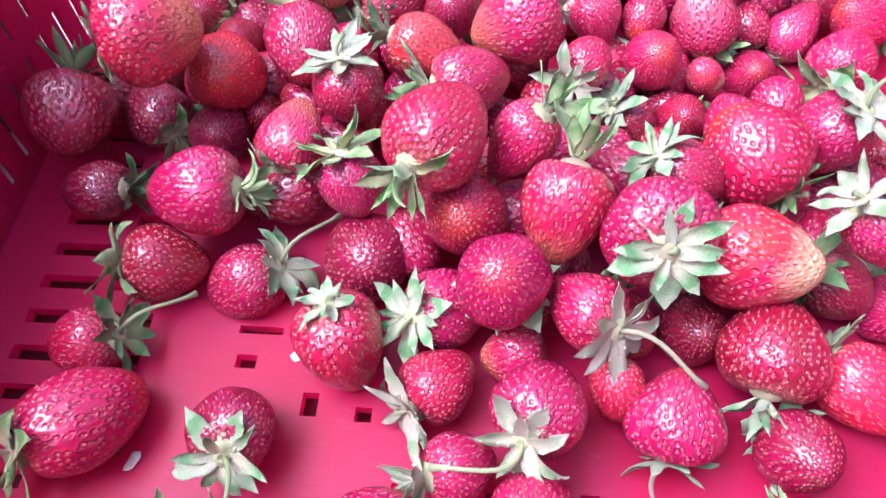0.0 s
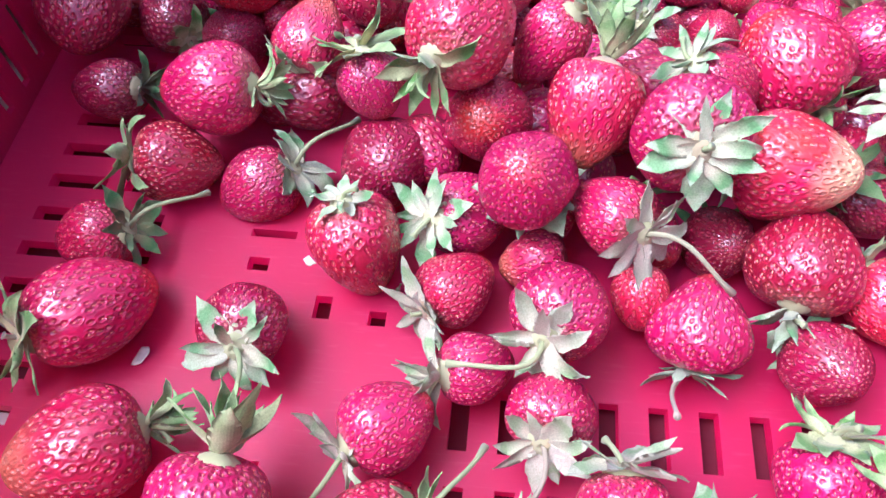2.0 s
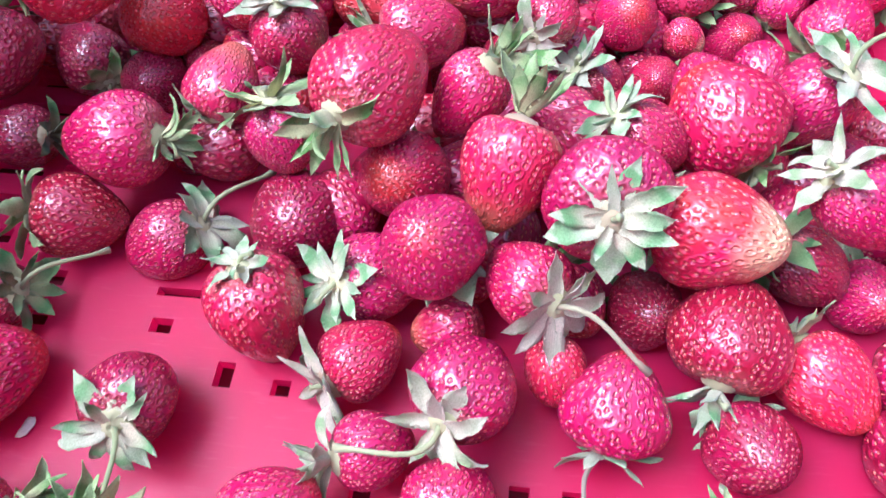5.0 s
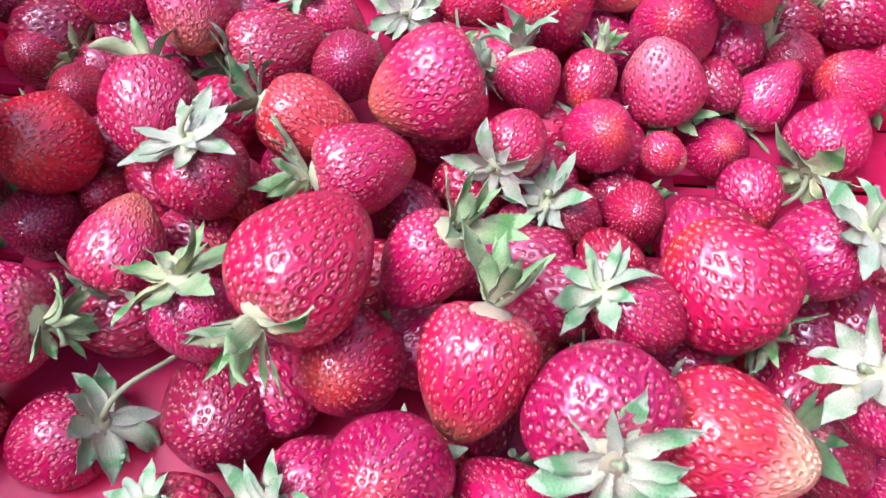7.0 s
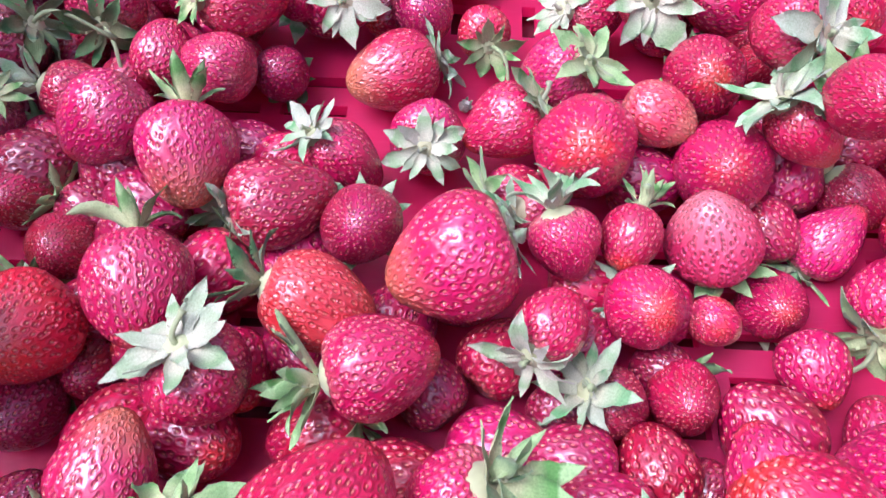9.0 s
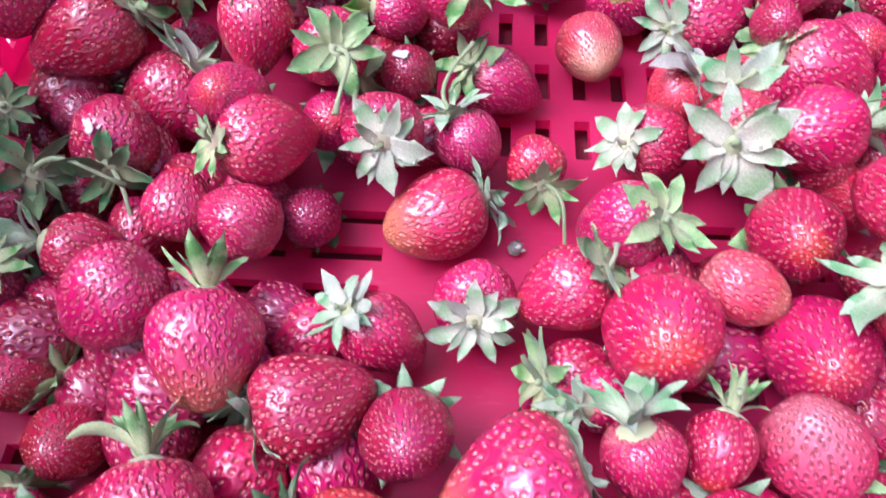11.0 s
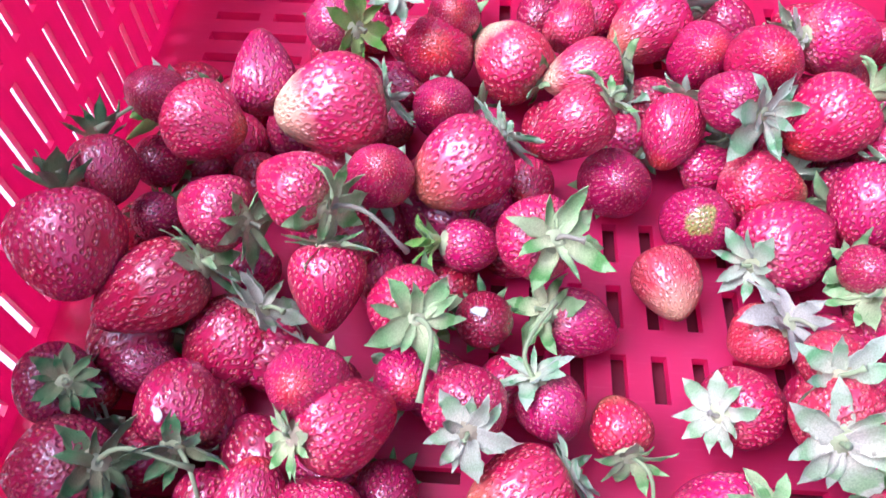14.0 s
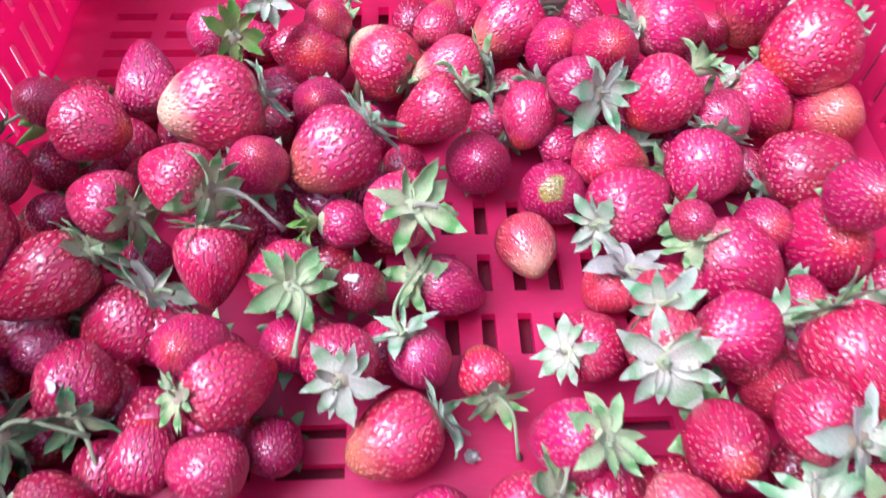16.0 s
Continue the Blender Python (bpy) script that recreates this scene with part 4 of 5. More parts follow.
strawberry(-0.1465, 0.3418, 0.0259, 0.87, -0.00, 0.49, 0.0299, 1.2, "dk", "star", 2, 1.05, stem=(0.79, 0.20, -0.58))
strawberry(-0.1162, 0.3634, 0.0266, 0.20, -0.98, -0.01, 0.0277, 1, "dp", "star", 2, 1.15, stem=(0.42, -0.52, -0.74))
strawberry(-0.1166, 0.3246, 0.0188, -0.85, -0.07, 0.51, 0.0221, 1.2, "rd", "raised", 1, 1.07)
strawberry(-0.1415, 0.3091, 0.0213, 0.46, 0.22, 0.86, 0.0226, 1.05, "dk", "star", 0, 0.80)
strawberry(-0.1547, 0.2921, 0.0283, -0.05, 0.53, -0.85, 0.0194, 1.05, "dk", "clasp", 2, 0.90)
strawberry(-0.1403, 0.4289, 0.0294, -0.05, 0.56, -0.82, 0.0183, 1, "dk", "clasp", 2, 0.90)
strawberry(-0.1099, 0.4838, 0.0468, 0.19, -0.89, -0.41, 0.0249, 1.35, "rd", "none", 0, 1.00, cone=True)
strawberry(-0.0824, 0.4701, 0.0450, 0.95, 0.31, -0.03, 0.0360, 1.15, "yt", "star", 1, 1.17)
strawberry(-0.1421, 0.4630, 0.0547, -0.01, 0.58, -0.82, 0.0212, 1.1, "dp", "clasp", 1, 1.03)
strawberry(-0.0874, 0.5100, 0.0476, 0.82, -0.47, 0.32, 0.0234, 1.05, "rd", "star", 3, 1.15)
strawberry(-0.0662, 0.5244, 0.0545, 0.29, -0.79, 0.54, 0.0202, 1.05, "rd", "star", 5, 1.00)
strawberry(-0.0425, 0.5317, 0.0365, -0.01, 0.60, -0.80, 0.0222, 1.05, "rd", "clasp", 0, 1.12)
strawberry(-0.0480, 0.5216, 0.0270, 0.06, 0.65, -0.76, 0.0303, 1.05, "rd", "clasp", 0, 1.06)
strawberry(-0.0525, 0.5652, 0.0306, 0.97, 0.23, 0.02, 0.0232, 1.1, "rd", "star", 0, 1.10)
strawberry(-0.0176, 0.5206, 0.0241, 0.75, -0.62, -0.23, 0.0338, 1.05, "yt", "clasp", 0, 1.09)
strawberry(0.0083, 0.5462, 0.0236, -0.35, -0.86, -0.37, 0.0229, 1.25, "gt", "none", 0, 1.12, cone=True)
strawberry(0.0412, 0.5476, 0.0204, 0.79, 0.56, 0.24, 0.0333, 1.2, "gt", "raised", 1, 1.18, cone=True)
strawberry(0.0624, 0.5285, 0.0247, 0.02, 0.59, -0.81, 0.0284, 1.1, "rd", "clasp", 1, 1.04)
strawberry(0.0805, 0.5115, 0.0380, 0.05, 0.71, -0.70, 0.0281, 1.2, "rd", "clasp", 1, 1.02)
strawberry(0.1148, 0.5310, 0.0339, -0.98, -0.14, 0.12, 0.0303, 1.15, "rd", "raised", 5, 1.15)
strawberry(0.1422, 0.5478, 0.0184, 0.04, 0.55, -0.83, 0.0182, 1.1, "dp", "clasp", 1, 0.90)
strawberry(0.1655, 0.5611, 0.0242, 0.28, 0.42, 0.87, 0.0409, 1.1, "gt", "clasp", 1, 1.08)
strawberry(0.0115, 0.5114, 0.0273, 0.96, 0.20, 0.20, 0.0260, 1.3, "yt", "clasp", 0, 1.04)
strawberry(0.1119, 0.4511, 0.0269, 0.44, 0.80, 0.40, 0.0309, 1.05, "rd", "star", 1, 1.09)
strawberry(0.1521, 0.4973, 0.0175, -0.73, 0.46, 0.51, 0.0310, 1.2, "gt", "clasp", 1, 1.11)
strawberry(-0.0443, 0.4898, 0.0266, -0.01, 0.62, -0.79, 0.0249, 1.1, "rd", "clasp", 1, 1.11)
strawberry(0.1710, 0.5112, 0.0368, 0.87, 0.44, 0.22, 0.0429, 1.05, "rd", "raised", 1, 0.99)
strawberry(0.1830, 0.4907, 0.0162, 0.04, 0.63, -0.78, 0.0338, 1, "gt", "clasp", 1, 1.10)
strawberry(0.1607, 0.4568, 0.0187, -0.84, -0.03, -0.54, 0.0365, 1.05, "dp", "star", 1, 1.06)
strawberry(0.1368, 0.4301, 0.0132, 0.04, 0.57, -0.82, 0.0258, 1.05, "rd", "clasp", 0, 0.97)
strawberry(0.1590, 0.4197, 0.0175, 0.13, 0.56, -0.82, 0.0362, 1.1, "rd", "clasp", 1, 1.09)
strawberry(0.1567, 0.4175, 0.0504, 0.04, 0.57, -0.82, 0.0272, 1.05, "rd", "clasp", 0, 1.02)
strawberry(0.1850, 0.5430, 0.0503, 0.04, 0.57, -0.82, 0.0204, 1.1, "rd", "clasp", 1, 0.96)
strawberry(0.1010, 0.4222, 0.0300, 0.04, 0.57, -0.82, 0.0172, 1.05, "dp", "clasp", 0, 0.90)
strawberry(0.1254, 0.4745, 0.0306, -0.34, 0.94, -0.02, 0.0238, 1.05, "rd", "star", 0, 1.03)
strawberry(0.0850, 0.2040, 0.0390, 0.32, -0.92, -0.24, 0.0201, 1.1, "rd", "none", 0, 1.14)
strawberry(-0.0882, 0.3360, 0.0291, -0.11, -0.92, -0.38, 0.0203, 1.15, "rd", "none", 1, 0.98)
# Fill berries under the heap, mostly deep red, added to darken its gaps.
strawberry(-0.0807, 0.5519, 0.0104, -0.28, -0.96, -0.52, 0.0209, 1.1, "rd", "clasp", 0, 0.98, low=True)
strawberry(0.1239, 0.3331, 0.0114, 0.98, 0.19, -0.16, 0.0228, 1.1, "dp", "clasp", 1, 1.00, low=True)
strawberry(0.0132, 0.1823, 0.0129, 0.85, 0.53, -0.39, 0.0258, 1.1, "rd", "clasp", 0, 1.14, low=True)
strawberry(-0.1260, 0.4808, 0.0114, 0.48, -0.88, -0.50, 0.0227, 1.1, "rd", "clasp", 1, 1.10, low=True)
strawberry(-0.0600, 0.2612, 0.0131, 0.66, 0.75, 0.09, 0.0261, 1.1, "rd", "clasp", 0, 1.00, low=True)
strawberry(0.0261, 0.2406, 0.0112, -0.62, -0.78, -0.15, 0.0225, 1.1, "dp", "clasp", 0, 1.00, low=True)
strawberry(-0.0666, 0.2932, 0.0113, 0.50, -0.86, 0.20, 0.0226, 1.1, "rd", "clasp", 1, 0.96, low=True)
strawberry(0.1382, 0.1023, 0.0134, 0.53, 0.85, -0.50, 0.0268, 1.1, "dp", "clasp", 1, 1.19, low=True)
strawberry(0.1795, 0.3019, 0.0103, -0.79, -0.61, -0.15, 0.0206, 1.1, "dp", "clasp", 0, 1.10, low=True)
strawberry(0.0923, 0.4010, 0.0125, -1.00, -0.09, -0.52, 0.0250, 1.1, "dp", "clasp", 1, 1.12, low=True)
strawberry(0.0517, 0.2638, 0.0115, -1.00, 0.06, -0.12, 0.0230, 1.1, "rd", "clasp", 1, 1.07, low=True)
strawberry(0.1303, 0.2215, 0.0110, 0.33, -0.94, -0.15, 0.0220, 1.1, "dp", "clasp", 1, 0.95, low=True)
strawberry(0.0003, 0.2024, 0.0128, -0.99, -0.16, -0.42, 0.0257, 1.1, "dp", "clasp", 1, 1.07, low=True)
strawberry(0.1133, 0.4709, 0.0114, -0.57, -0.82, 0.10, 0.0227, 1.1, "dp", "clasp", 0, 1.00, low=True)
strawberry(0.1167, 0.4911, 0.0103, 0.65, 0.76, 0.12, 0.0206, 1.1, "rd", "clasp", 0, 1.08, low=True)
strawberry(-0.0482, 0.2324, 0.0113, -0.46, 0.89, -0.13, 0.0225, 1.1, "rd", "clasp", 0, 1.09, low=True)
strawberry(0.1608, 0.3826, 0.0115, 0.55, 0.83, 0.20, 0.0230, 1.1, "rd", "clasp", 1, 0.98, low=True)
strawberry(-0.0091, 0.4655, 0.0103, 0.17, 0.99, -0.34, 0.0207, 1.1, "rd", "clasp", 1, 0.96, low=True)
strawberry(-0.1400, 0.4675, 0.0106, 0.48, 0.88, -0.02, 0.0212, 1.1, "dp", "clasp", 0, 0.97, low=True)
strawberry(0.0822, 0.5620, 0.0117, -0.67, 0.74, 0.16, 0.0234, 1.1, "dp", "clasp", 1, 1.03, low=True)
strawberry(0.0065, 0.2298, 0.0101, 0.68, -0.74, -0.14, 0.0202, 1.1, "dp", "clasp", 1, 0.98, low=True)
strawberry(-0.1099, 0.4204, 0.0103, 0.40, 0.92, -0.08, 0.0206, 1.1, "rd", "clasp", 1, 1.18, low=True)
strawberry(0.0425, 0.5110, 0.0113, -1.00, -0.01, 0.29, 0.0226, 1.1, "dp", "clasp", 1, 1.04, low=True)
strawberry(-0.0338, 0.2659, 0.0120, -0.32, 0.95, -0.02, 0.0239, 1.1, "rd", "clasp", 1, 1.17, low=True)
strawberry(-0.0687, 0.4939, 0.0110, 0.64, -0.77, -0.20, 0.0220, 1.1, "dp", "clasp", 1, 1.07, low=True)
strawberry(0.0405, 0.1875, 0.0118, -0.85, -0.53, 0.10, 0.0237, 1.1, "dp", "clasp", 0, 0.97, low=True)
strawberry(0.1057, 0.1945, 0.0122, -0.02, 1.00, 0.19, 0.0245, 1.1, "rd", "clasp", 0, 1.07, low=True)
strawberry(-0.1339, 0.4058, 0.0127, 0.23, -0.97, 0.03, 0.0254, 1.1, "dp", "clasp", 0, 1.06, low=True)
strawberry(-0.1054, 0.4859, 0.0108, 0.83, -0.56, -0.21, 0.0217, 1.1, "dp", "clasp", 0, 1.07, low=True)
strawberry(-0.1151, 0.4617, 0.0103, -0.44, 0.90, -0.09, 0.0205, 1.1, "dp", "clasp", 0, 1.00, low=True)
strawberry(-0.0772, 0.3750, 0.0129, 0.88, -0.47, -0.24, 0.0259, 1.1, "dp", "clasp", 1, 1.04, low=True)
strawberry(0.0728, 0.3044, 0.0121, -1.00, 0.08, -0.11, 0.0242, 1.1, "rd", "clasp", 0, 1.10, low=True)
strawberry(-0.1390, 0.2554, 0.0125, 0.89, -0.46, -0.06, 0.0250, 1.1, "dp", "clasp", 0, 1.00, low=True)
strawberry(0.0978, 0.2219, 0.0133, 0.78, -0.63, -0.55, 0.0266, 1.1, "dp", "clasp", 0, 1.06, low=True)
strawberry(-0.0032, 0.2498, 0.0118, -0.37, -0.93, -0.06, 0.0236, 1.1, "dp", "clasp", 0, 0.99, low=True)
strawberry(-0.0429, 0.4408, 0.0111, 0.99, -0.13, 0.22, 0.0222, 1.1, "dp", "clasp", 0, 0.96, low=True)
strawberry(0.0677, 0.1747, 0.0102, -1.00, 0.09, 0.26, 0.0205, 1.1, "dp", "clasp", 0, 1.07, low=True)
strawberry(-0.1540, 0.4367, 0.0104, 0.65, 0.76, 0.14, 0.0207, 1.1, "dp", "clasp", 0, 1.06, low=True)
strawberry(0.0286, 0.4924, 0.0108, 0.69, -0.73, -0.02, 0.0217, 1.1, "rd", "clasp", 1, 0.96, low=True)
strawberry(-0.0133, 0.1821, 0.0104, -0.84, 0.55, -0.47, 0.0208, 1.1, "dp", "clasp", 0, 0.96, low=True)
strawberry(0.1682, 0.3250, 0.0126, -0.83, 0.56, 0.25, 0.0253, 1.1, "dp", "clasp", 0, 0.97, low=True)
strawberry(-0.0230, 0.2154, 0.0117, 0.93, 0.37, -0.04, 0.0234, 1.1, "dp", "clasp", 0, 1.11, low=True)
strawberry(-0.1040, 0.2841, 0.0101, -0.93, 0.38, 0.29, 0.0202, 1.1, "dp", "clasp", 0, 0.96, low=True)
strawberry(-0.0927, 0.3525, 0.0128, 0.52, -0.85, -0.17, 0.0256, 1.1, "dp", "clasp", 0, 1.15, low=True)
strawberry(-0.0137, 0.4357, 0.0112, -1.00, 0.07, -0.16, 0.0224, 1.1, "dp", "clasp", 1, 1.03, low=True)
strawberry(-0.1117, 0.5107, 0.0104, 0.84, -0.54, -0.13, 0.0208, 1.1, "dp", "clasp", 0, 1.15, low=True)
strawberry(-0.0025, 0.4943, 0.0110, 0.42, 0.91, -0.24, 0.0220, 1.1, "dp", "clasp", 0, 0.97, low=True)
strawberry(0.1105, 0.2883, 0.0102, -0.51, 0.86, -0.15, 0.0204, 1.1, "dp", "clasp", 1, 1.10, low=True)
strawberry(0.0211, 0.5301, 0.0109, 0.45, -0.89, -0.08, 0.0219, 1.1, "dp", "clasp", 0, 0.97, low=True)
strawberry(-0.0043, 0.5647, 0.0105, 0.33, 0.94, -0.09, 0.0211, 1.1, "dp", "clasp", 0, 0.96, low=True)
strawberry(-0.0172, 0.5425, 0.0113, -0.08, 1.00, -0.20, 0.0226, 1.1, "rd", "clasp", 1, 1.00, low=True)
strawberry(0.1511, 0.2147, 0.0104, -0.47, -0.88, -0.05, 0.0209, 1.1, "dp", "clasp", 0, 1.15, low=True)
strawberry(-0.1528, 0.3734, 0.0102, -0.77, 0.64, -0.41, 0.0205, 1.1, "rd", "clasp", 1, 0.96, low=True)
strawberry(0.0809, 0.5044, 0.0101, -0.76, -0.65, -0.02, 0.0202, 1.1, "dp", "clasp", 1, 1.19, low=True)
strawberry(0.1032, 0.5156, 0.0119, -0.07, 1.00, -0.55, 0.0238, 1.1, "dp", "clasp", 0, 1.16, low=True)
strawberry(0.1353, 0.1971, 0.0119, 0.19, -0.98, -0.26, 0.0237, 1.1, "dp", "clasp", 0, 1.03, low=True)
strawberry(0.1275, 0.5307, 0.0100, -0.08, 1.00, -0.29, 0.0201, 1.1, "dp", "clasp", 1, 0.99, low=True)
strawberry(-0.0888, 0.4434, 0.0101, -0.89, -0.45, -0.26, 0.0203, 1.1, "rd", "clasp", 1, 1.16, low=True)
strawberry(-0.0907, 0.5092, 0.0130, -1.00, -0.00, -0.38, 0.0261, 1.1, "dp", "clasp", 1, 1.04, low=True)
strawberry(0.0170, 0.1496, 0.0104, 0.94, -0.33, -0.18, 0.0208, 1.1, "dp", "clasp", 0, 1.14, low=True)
strawberry(-0.0469, 0.4678, 0.0109, 0.93, 0.37, 0.12, 0.0219, 1.1, "dp", "clasp", 0, 0.99, low=True)
strawberry(0.0257, 0.2125, 0.0128, -1.00, -0.06, -0.58, 0.0257, 1.1, "rd", "clasp", 1, 1.13, low=True)
strawberry(-0.0611, 0.5435, 0.0114, 0.95, 0.31, -0.47, 0.0228, 1.1, "dp", "clasp", 0, 0.99, low=True)
strawberry(-0.1396, 0.3263, 0.0113, -0.10, -1.00, -0.17, 0.0225, 1.1, "dp", "clasp", 0, 1.07, low=True)
strawberry(0.0288, 0.1643, 0.0109, -0.08, -1.00, -0.57, 0.0218, 1.1, "rd", "clasp", 1, 0.97, low=True)
strawberry(-0.0655, 0.4411, 0.0123, -0.55, 0.83, -0.54, 0.0245, 1.1, "dp", "clasp", 1, 1.11, low=True)
strawberry(0.0933, 0.4889, 0.0112, -0.13, -0.99, 0.22, 0.0223, 1.1, "rd", "clasp", 1, 1.06, low=True)
strawberry(-0.1509, 0.3507, 0.0103, 0.56, 0.83, -0.02, 0.0205, 1.1, "dp", "clasp", 1, 1.03, low=True)
strawberry(-0.1234, 0.3080, 0.0107, -0.72, 0.69, 0.08, 0.0214, 1.1, "rd", "clasp", 0, 1.05, low=True)
strawberry(-0.0605, 0.4201, 0.0103, 0.10, -1.00, -0.34, 0.0205, 1.1, "dp", "clasp", 0, 1.09, low=True)
strawberry(-0.0296, 0.2401, 0.0114, -0.32, 0.95, -0.22, 0.0229, 1.1, "rd", "clasp", 0, 1.11, low=True)
strawberry(0.1363, 0.3806, 0.0106, -0.48, -0.88, -0.27, 0.0213, 1.1, "dp", "clasp", 0, 0.99, low=True)
strawberry(0.1150, 0.5632, 0.0121, -0.94, -0.33, -0.53, 0.0241, 1.1, "dp", "clasp", 0, 0.95, low=True)
strawberry(-0.0829, 0.4682, 0.0135, 0.98, 0.18, -0.12, 0.0269, 1.1, "dp", "clasp", 1, 1.01, low=True)
strawberry(0.1816, 0.4043, 0.0109, -0.80, -0.60, -0.32, 0.0218, 1.1, "dp", "clasp", 0, 1.15, low=True)
strawberry(0.1787, 0.2036, 0.0125, 0.13, 0.99, -0.24, 0.0250, 1.1, "rd", "clasp", 1, 1.08, low=True)
strawberry(-0.1515, 0.5071, 0.0124, 0.80, -0.60, 0.11, 0.0249, 1.1, "dp", "clasp", 0, 0.97, low=True)
strawberry(0.1785, 0.5439, 0.0102, -0.49, -0.87, 0.19, 0.0204, 1.1, "dp", "clasp", 0, 0.96, low=True)
strawberry(-0.1286, 0.3525, 0.0103, -0.50, -0.86, 0.23, 0.0206, 1.1, "dp", "clasp", 0, 1.17, low=True)
strawberry(-0.0253, 0.4903, 0.0107, -0.52, 0.86, 0.30, 0.0213, 1.1, "dp", "clasp", 0, 1.01, low=True)
strawberry(-0.0760, 0.2127, 0.0123, 0.72, 0.70, -0.52, 0.0247, 1.1, "dp", "clasp", 1, 1.11, low=True)
strawberry(0.1716, 0.1700, 0.0110, 0.93, -0.37, -0.28, 0.0220, 1.1, "rd", "clasp", 1, 1.04, low=True)
strawberry(0.1382, 0.4650, 0.0101, 0.50, -0.86, -0.38, 0.0202, 1.1, "dp", "clasp", 0, 0.98, low=True)
strawberry(0.1790, 0.1178, 0.0125, -0.20, -0.98, -0.40, 0.0250, 1.1, "rd", "clasp", 0, 1.15, low=True)
strawberry(0.1454, 0.3226, 0.0105, -1.00, -0.09, 0.03, 0.0210, 1.1, "dp", "clasp", 0, 1.07, low=True)
strawberry(-0.0854, 0.2719, 0.0122, 0.82, -0.57, -0.32, 0.0243, 1.1, "dp", "clasp", 0, 1.04, low=True)
strawberry(-0.1322, 0.4438, 0.0132, 0.58, -0.81, -0.22, 0.0263, 1.1, "dp", "clasp", 0, 1.09, low=True)
strawberry(0.0558, 0.3262, 0.0126, -0.18, -0.98, -0.24, 0.0252, 1.1, "dp", "clasp", 0, 1.11, low=True)
strawberry(0.1264, 0.5085, 0.0131, 0.63, -0.77, -0.07, 0.0262, 1.1, "dp", "clasp", 0, 1.04, low=True)
strawberry(-0.0645, 0.5150, 0.0113, -0.87, 0.50, -0.44, 0.0226, 1.1, "rd", "clasp", 0, 1.06, low=True)
strawberry(-0.0169, 0.3813, 0.0102, 0.58, 0.81, -0.23, 0.0205, 1.1, "rd", "clasp", 0, 0.99, low=True)
strawberry(-0.0953, 0.5359, 0.0108, 0.57, 0.83, -0.41, 0.0217, 1.1, "dp", "clasp", 1, 1.17, low=True)
strawberry(0.0484, 0.2442, 0.0108, 0.66, 0.75, -0.32, 0.0216, 1.1, "dp", "clasp", 1, 1.18, low=True)
strawberry(-0.0369, 0.4182, 0.0100, -0.62, -0.79, 0.25, 0.0201, 1.1, "dp", "clasp", 0, 1.19, low=True)
strawberry(0.0879, 0.1810, 0.0104, -0.99, 0.13, -0.12, 0.0209, 1.1, "dp", "clasp", 1, 1.07, low=True)
strawberry(-0.1069, 0.3369, 0.0107, 0.13, 0.99, -0.08, 0.0213, 1.1, "dp", "clasp", 0, 1.20, low=True)
strawberry(0.0492, 0.1408, 0.0106, -0.61, 0.79, 0.03, 0.0213, 1.1, "rd", "clasp", 0, 1.18, low=True)
strawberry(-0.0815, 0.3119, 0.0118, 0.73, -0.68, -0.54, 0.0235, 1.1, "rd", "clasp", 0, 1.13, low=True)
strawberry(0.1613, 0.1034, 0.0115, 0.08, 1.00, -0.55, 0.0230, 1.1, "rd", "clasp", 0, 1.11, low=True)
strawberry(0.1441, 0.1753, 0.0101, -1.00, -0.08, 0.14, 0.0202, 1.1, "dp", "clasp", 1, 1.02, low=True)
strawberry(-0.0911, 0.2494, 0.0116, 0.96, 0.29, -0.52, 0.0233, 1.1, "rd", "clasp", 0, 1.14, low=True)
strawberry(-0.0545, 0.2125, 0.0123, -0.88, 0.47, -0.50, 0.0246, 1.1, "rd", "clasp", 0, 0.98, low=True)
strawberry(-0.1030, 0.3115, 0.0126, -0.96, -0.28, -0.52, 0.0252, 1.1, "dp", "clasp", 0, 0.97, low=True)
strawberry(0.0134, 0.2604, 0.0110, 0.88, 0.48, -0.39, 0.0221, 1.1, "rd", "clasp", 1, 1.13, low=True)
strawberry(0.0610, 0.4796, 0.0101, -0.98, -0.17, -0.43, 0.0201, 1.1, "rd", "clasp", 1, 1.17, low=True)
strawberry(-0.0434, 0.2843, 0.0111, -0.59, -0.81, -0.17, 0.0221, 1.1, "dp", "clasp", 0, 1.03, low=True)
strawberry(-0.1299, 0.5014, 0.0119, -0.86, -0.51, -0.34, 0.0238, 1.1, "dp", "clasp", 0, 1.09, low=True)
strawberry(-0.0260, 0.4537, 0.0104, 0.39, 0.92, -0.02, 0.0207, 1.1, "rd", "clasp", 1, 1.02, low=True)
strawberry(0.1199, 0.3095, 0.0122, -0.21, -0.98, -0.59, 0.0244, 1.1, "rd", "clasp", 1, 1.15, low=True)
strawberry(0.0712, 0.2582, 0.0108, 1.00, -0.01, -0.21, 0.0216, 1.1, "rd", "clasp", 0, 1.15, low=True)
strawberry(-0.0715, 0.2354, 0.0109, 0.98, -0.21, -0.47, 0.0218, 1.1, "rd", "clasp", 0, 1.08, low=True)
strawberry(0.1444, 0.1248, 0.0120, -0.96, 0.29, -0.56, 0.0239, 1.1, "dp", "clasp", 0, 0.96, low=True)
strawberry(0.1826, 0.1516, 0.0126, 0.78, 0.63, 0.06, 0.0253, 1.1, "dp", "clasp", 1, 1.07, low=True)
strawberry(0.1140, 0.1753, 0.0116, 0.56, 0.83, -0.49, 0.0232, 1.1, "dp", "clasp", 1, 1.19, low=True)
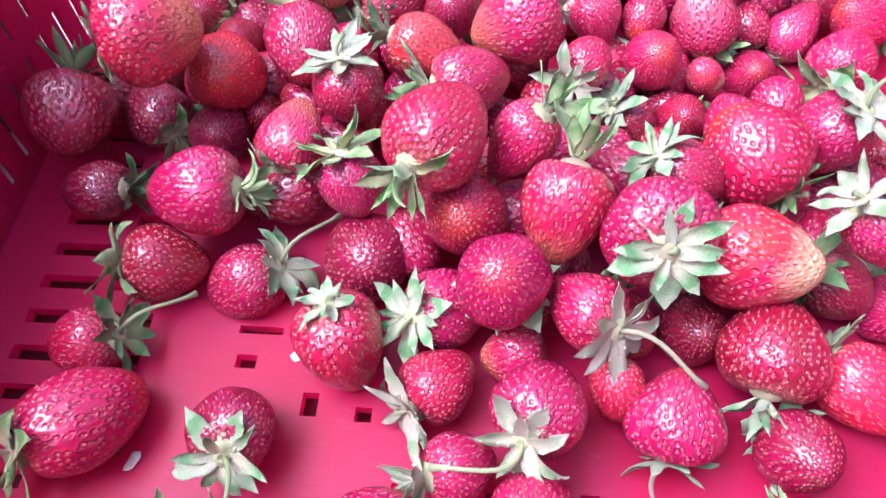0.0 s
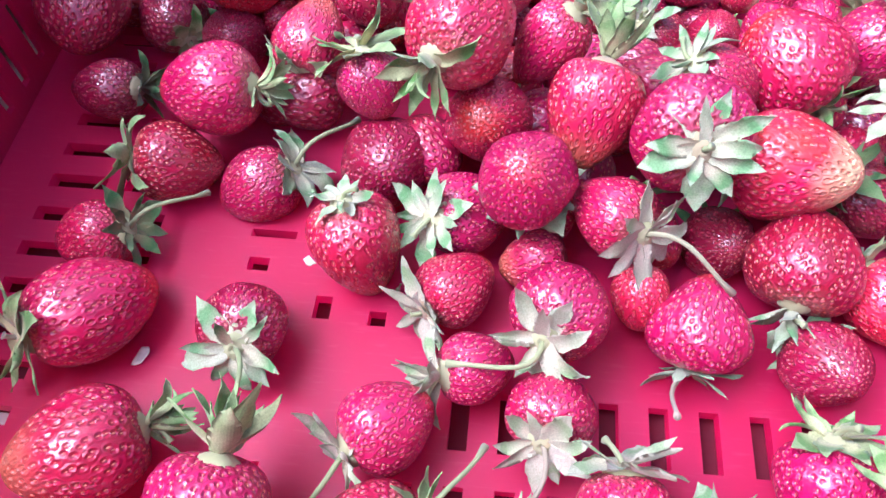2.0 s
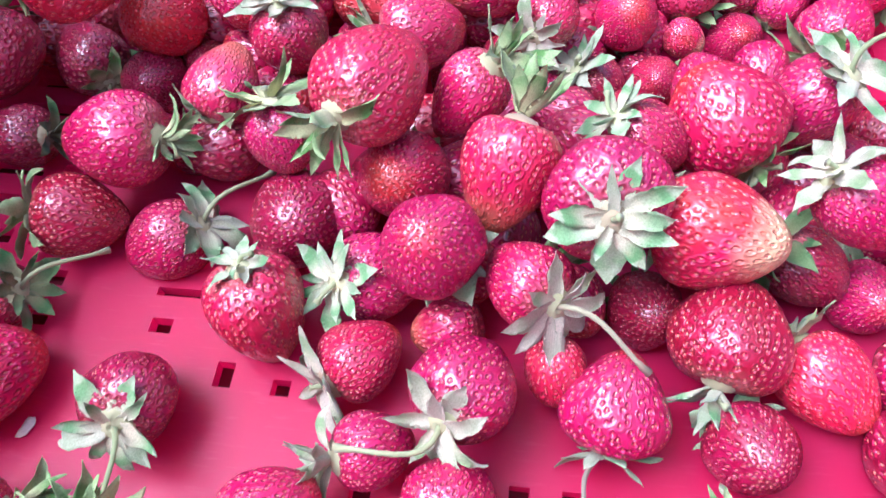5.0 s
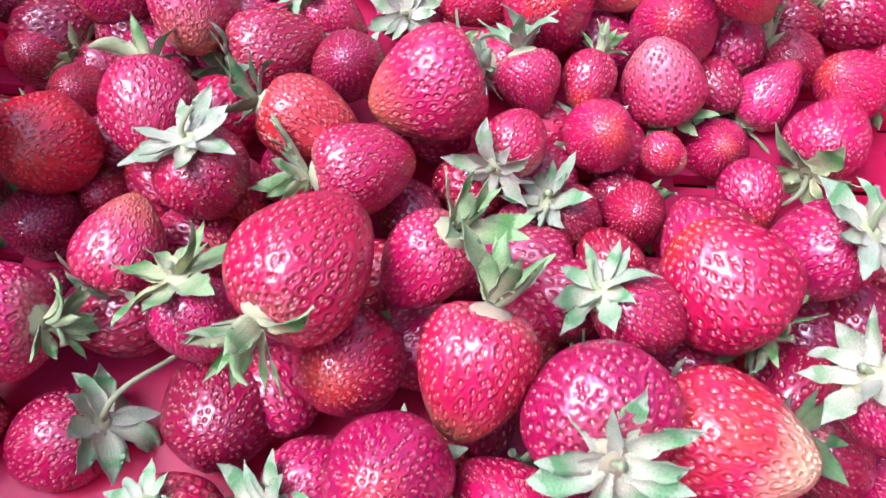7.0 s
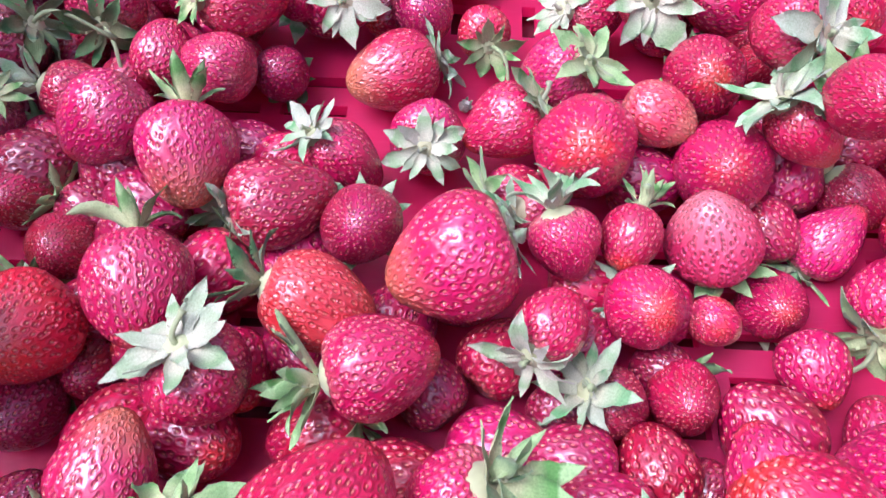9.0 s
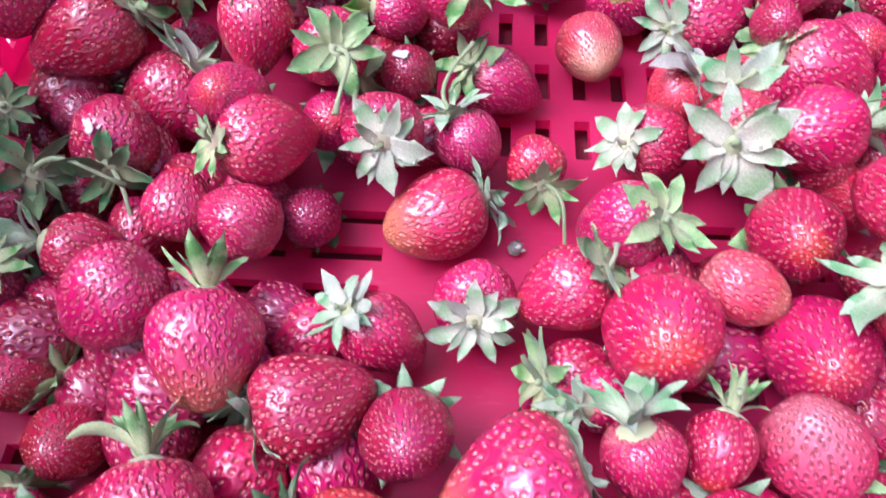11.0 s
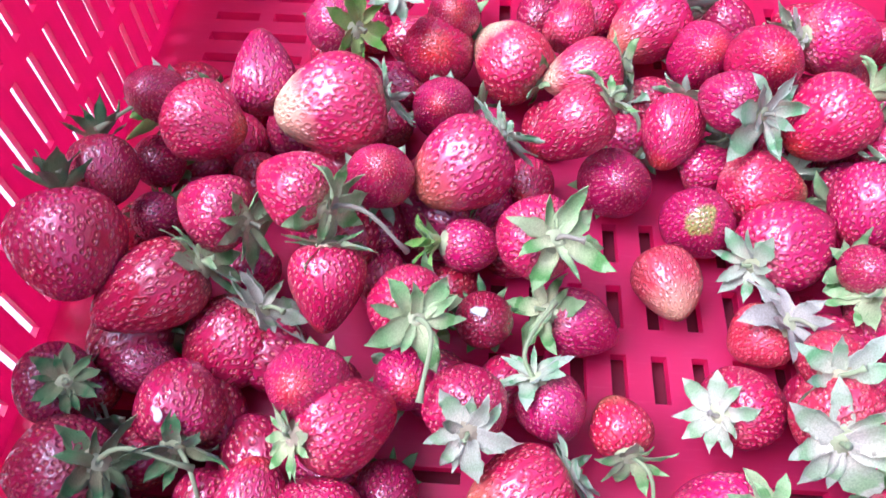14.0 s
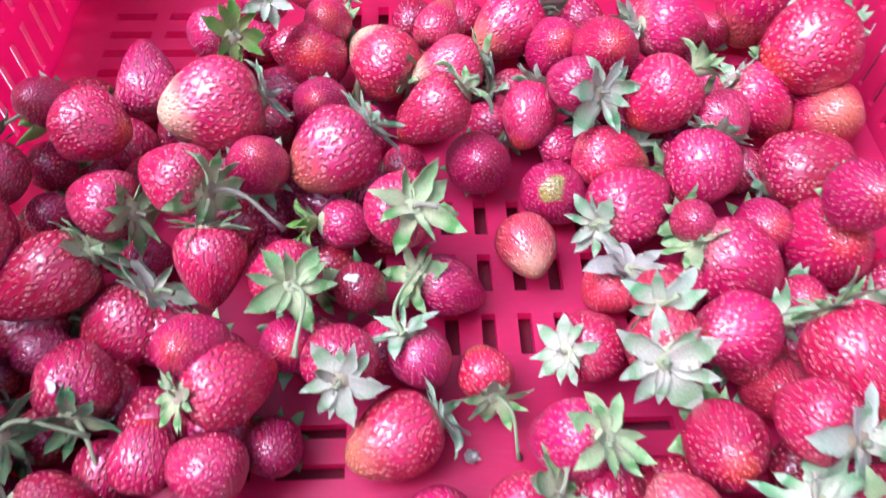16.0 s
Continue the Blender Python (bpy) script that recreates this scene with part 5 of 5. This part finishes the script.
strawberry(0.0953, 0.1620, 0.0107, -1.00, 0.02, -0.47, 0.0214, 1.1, "rd", "clasp", 0, 0.95, low=True)
strawberry(0.0775, 0.3254, 0.0111, -0.03, 1.00, -0.22, 0.0222, 1.1, "dp", "clasp", 0, 0.96, low=True)
strawberry(-0.1158, 0.2458, 0.0110, -0.01, 1.00, 0.09, 0.0221, 1.1, "dp", "clasp", 0, 1.03, low=True)
strawberry(-0.0452, 0.3046, 0.0117, -0.90, -0.44, -0.52, 0.0234, 1.1, "rd", "clasp", 1, 1.05, low=True)
strawberry(0.1154, 0.2412, 0.0105, -0.11, 0.99, -0.06, 0.0211, 1.1, "rd", "clasp", 0, 1.06, low=True)
strawberry(0.0861, 0.3790, 0.0127, -0.01, 1.00, -0.22, 0.0254, 1.1, "dp", "clasp", 1, 1.18, low=True)
strawberry(-0.0713, 0.3515, 0.0111, -0.96, 0.28, -0.34, 0.0222, 1.1, "rd", "clasp", 0, 0.98, low=True)
strawberry(0.0201, 0.5633, 0.0114, 0.38, 0.93, -0.06, 0.0228, 1.1, "rd", "clasp", 1, 1.08, low=True)
strawberry(-0.0950, 0.5643, 0.0105, -0.25, -0.97, -0.04, 0.0210, 1.1, "dp", "clasp", 0, 1.02, low=True)
strawberry(0.0315, 0.2964, 0.0110, -0.95, -0.30, 0.30, 0.0221, 1.1, "dp", "clasp", 0, 1.11, low=True)
strawberry(-0.1544, 0.2386, 0.0127, 0.99, 0.15, -0.35, 0.0254, 1.1, "dp", "clasp", 1, 1.07, low=True)
strawberry(0.1550, 0.1576, 0.0112, -0.62, -0.79, -0.35, 0.0224, 1.1, "dp", "clasp", 1, 1.15, low=True)
# More dark berries, added low in the gaps to stand for deep shade.
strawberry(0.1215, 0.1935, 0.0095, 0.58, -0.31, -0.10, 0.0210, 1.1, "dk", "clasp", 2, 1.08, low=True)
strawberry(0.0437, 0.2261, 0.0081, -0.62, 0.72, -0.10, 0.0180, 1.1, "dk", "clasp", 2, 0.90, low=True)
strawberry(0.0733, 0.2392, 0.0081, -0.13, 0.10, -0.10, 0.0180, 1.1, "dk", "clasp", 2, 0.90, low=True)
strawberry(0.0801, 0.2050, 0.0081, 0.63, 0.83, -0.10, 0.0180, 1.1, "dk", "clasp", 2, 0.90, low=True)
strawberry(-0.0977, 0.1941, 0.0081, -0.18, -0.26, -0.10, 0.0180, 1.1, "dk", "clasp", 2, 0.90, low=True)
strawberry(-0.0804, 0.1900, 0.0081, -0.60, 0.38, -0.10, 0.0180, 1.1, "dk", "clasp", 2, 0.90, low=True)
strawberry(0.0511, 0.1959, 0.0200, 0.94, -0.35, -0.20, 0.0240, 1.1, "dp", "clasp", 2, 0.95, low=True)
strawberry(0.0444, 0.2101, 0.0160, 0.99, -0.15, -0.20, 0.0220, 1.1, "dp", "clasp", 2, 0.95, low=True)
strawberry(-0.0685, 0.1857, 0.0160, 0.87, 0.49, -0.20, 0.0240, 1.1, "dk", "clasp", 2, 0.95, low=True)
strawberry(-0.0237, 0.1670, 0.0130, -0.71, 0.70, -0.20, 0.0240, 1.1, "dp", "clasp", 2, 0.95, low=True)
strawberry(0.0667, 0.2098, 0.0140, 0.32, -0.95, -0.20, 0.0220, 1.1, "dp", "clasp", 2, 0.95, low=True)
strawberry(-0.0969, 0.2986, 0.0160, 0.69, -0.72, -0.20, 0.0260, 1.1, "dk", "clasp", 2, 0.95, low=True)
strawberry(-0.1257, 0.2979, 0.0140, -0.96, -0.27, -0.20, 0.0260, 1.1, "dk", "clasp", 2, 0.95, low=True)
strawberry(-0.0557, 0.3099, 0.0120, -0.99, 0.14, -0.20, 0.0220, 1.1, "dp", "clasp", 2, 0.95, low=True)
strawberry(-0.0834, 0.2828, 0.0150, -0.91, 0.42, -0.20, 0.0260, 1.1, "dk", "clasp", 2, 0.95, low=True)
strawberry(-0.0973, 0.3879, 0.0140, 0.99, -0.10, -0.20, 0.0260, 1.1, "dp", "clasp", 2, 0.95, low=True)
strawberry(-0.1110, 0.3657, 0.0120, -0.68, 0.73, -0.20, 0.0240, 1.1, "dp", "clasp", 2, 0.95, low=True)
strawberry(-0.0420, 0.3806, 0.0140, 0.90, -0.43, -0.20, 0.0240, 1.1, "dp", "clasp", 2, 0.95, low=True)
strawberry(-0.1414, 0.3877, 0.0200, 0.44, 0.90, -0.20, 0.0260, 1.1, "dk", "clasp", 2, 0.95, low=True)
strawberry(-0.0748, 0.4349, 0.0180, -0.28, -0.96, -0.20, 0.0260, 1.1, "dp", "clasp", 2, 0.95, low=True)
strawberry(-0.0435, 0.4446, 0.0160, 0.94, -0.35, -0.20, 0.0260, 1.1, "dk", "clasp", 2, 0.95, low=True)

# ---- small things that have fallen in ----
PETAL = plain_material("dry_white_petal", (0.46, 0.38, 0.34), (0.62, 0.57, 0.50), 300.0, 0.6)
BUD = leaf_material("grey_green_bud", (0.24, 0.24, 0.17), (0.15, 0.18, 0.11), (0.27, 0.26, 0.20))


def petal_mesh(seed, size):
    """A small curled petal with an uneven outline."""
    rng = random.Random(seed)
    verts, faces = [], []
    reach = [size * (1 + rng.uniform(-0.3, 0.25)) for k in range(12)]
    for side in (0, 1):
        verts.append((0, 0, -0.0003 * side))
        for share in (0.5, 1.0):
            for k in range(12):
                q = 2 * math.pi * k / 12
                x, y = share * reach[k] * math.cos(q), 0.62 * share * reach[k] * math.sin(q)
                verts.append((x, y, 0.2 * (x * x + 2 * y * y) / size - 0.0003 * side))
    for side in (0, 25):
        for k in range(12):
            j = (k + 1) % 12
            for f in ((0, 1 + k, 1 + j), (1 + k, 13 + k, 13 + j, 1 + j)):
                faces.append(tuple(side + i for i in (f if not side else f[::-1])))
    faces += [(13 + k, 38 + k, 38 + (k + 1) % 12, 13 + (k + 1) % 12) for k in range(12)]
    return mesh_of("petal", verts, faces, PETAL)


def petal(seed, size, place, up, turn, label):
    ob = new("petal", petal_mesh(seed, size))
    ob.matrix_world = Matrix.Translation(place) @ Vector(up).to_track_quat("Z", "Y").to_matrix().to_4x4() @ Matrix.Rotation(turn, 4, "Z")
    tagged(ob, label, "petal")


petal(1, 0.0028, (-0.0269, 0.3964, 0.0340), (-0.15, -0.18, 0.97), 0.5, "small white petal stuck on a dark strawberry")
petal(2, 0.0023, (-0.1160, 0.3548, 0.0409), (0.01, -0.51, 0.86), 2.0, "small white petal stuck on a red strawberry")
petal(3, 0.0024, (-0.0591, 0.1280, 0.0004), (0.10, 0.00, 1.00), 1.0, "tiny white petal crumb on the crate floor")
# a scrap of dried leaf, built with the petal shape
petal(4, 0.0036, (-0.1038, 0.0905, 0.0008), (-0.20, -0.15, 1.00), 1.9, "dry whitish leaf scrap on the crate floor")

bud = tagged(new("flower_bud"), "small grey-green flower bud lying on the crate floor", "bud")
bud.matrix_world = pose(0.0134, 0.3429, 0.0024, 25, 10, 40)
ball = bmesh.new()
bmesh.ops.create_icosphere(ball, subdivisions=3, radius=0.0024)
for v in ball.verts:
    v.co *= 1 + 0.09 * math.sin(6 * math.atan2(v.co.y, v.co.x)) * (1 - abs(v.co.z) / 0.0025)
ball_mesh = bpy.data.meshes.new("bud_body")
ball.to_mesh(ball_mesh)
ball.free()
ball_mesh.polygons.foreach_set("use_smooth", [True] * len(ball_mesh.polygons))
part("bud_body", ball_mesh, bud, BUD)
for k in range(6):
    part("sepal", SEPALS[4][k], bud).matrix_basis = Matrix.Rotation(k * math.pi / 3, 4, "Z") @ pose(0.0017, 0, 0.0008) @ Matrix.Rotation(-radians(78), 4, "Y") @ Matrix.Scale(0.0026, 4)
part("petal_tip", petal_mesh(9, 0.0010), bud, PETAL, "white petal tip").location = (0, 0, 0.0026)
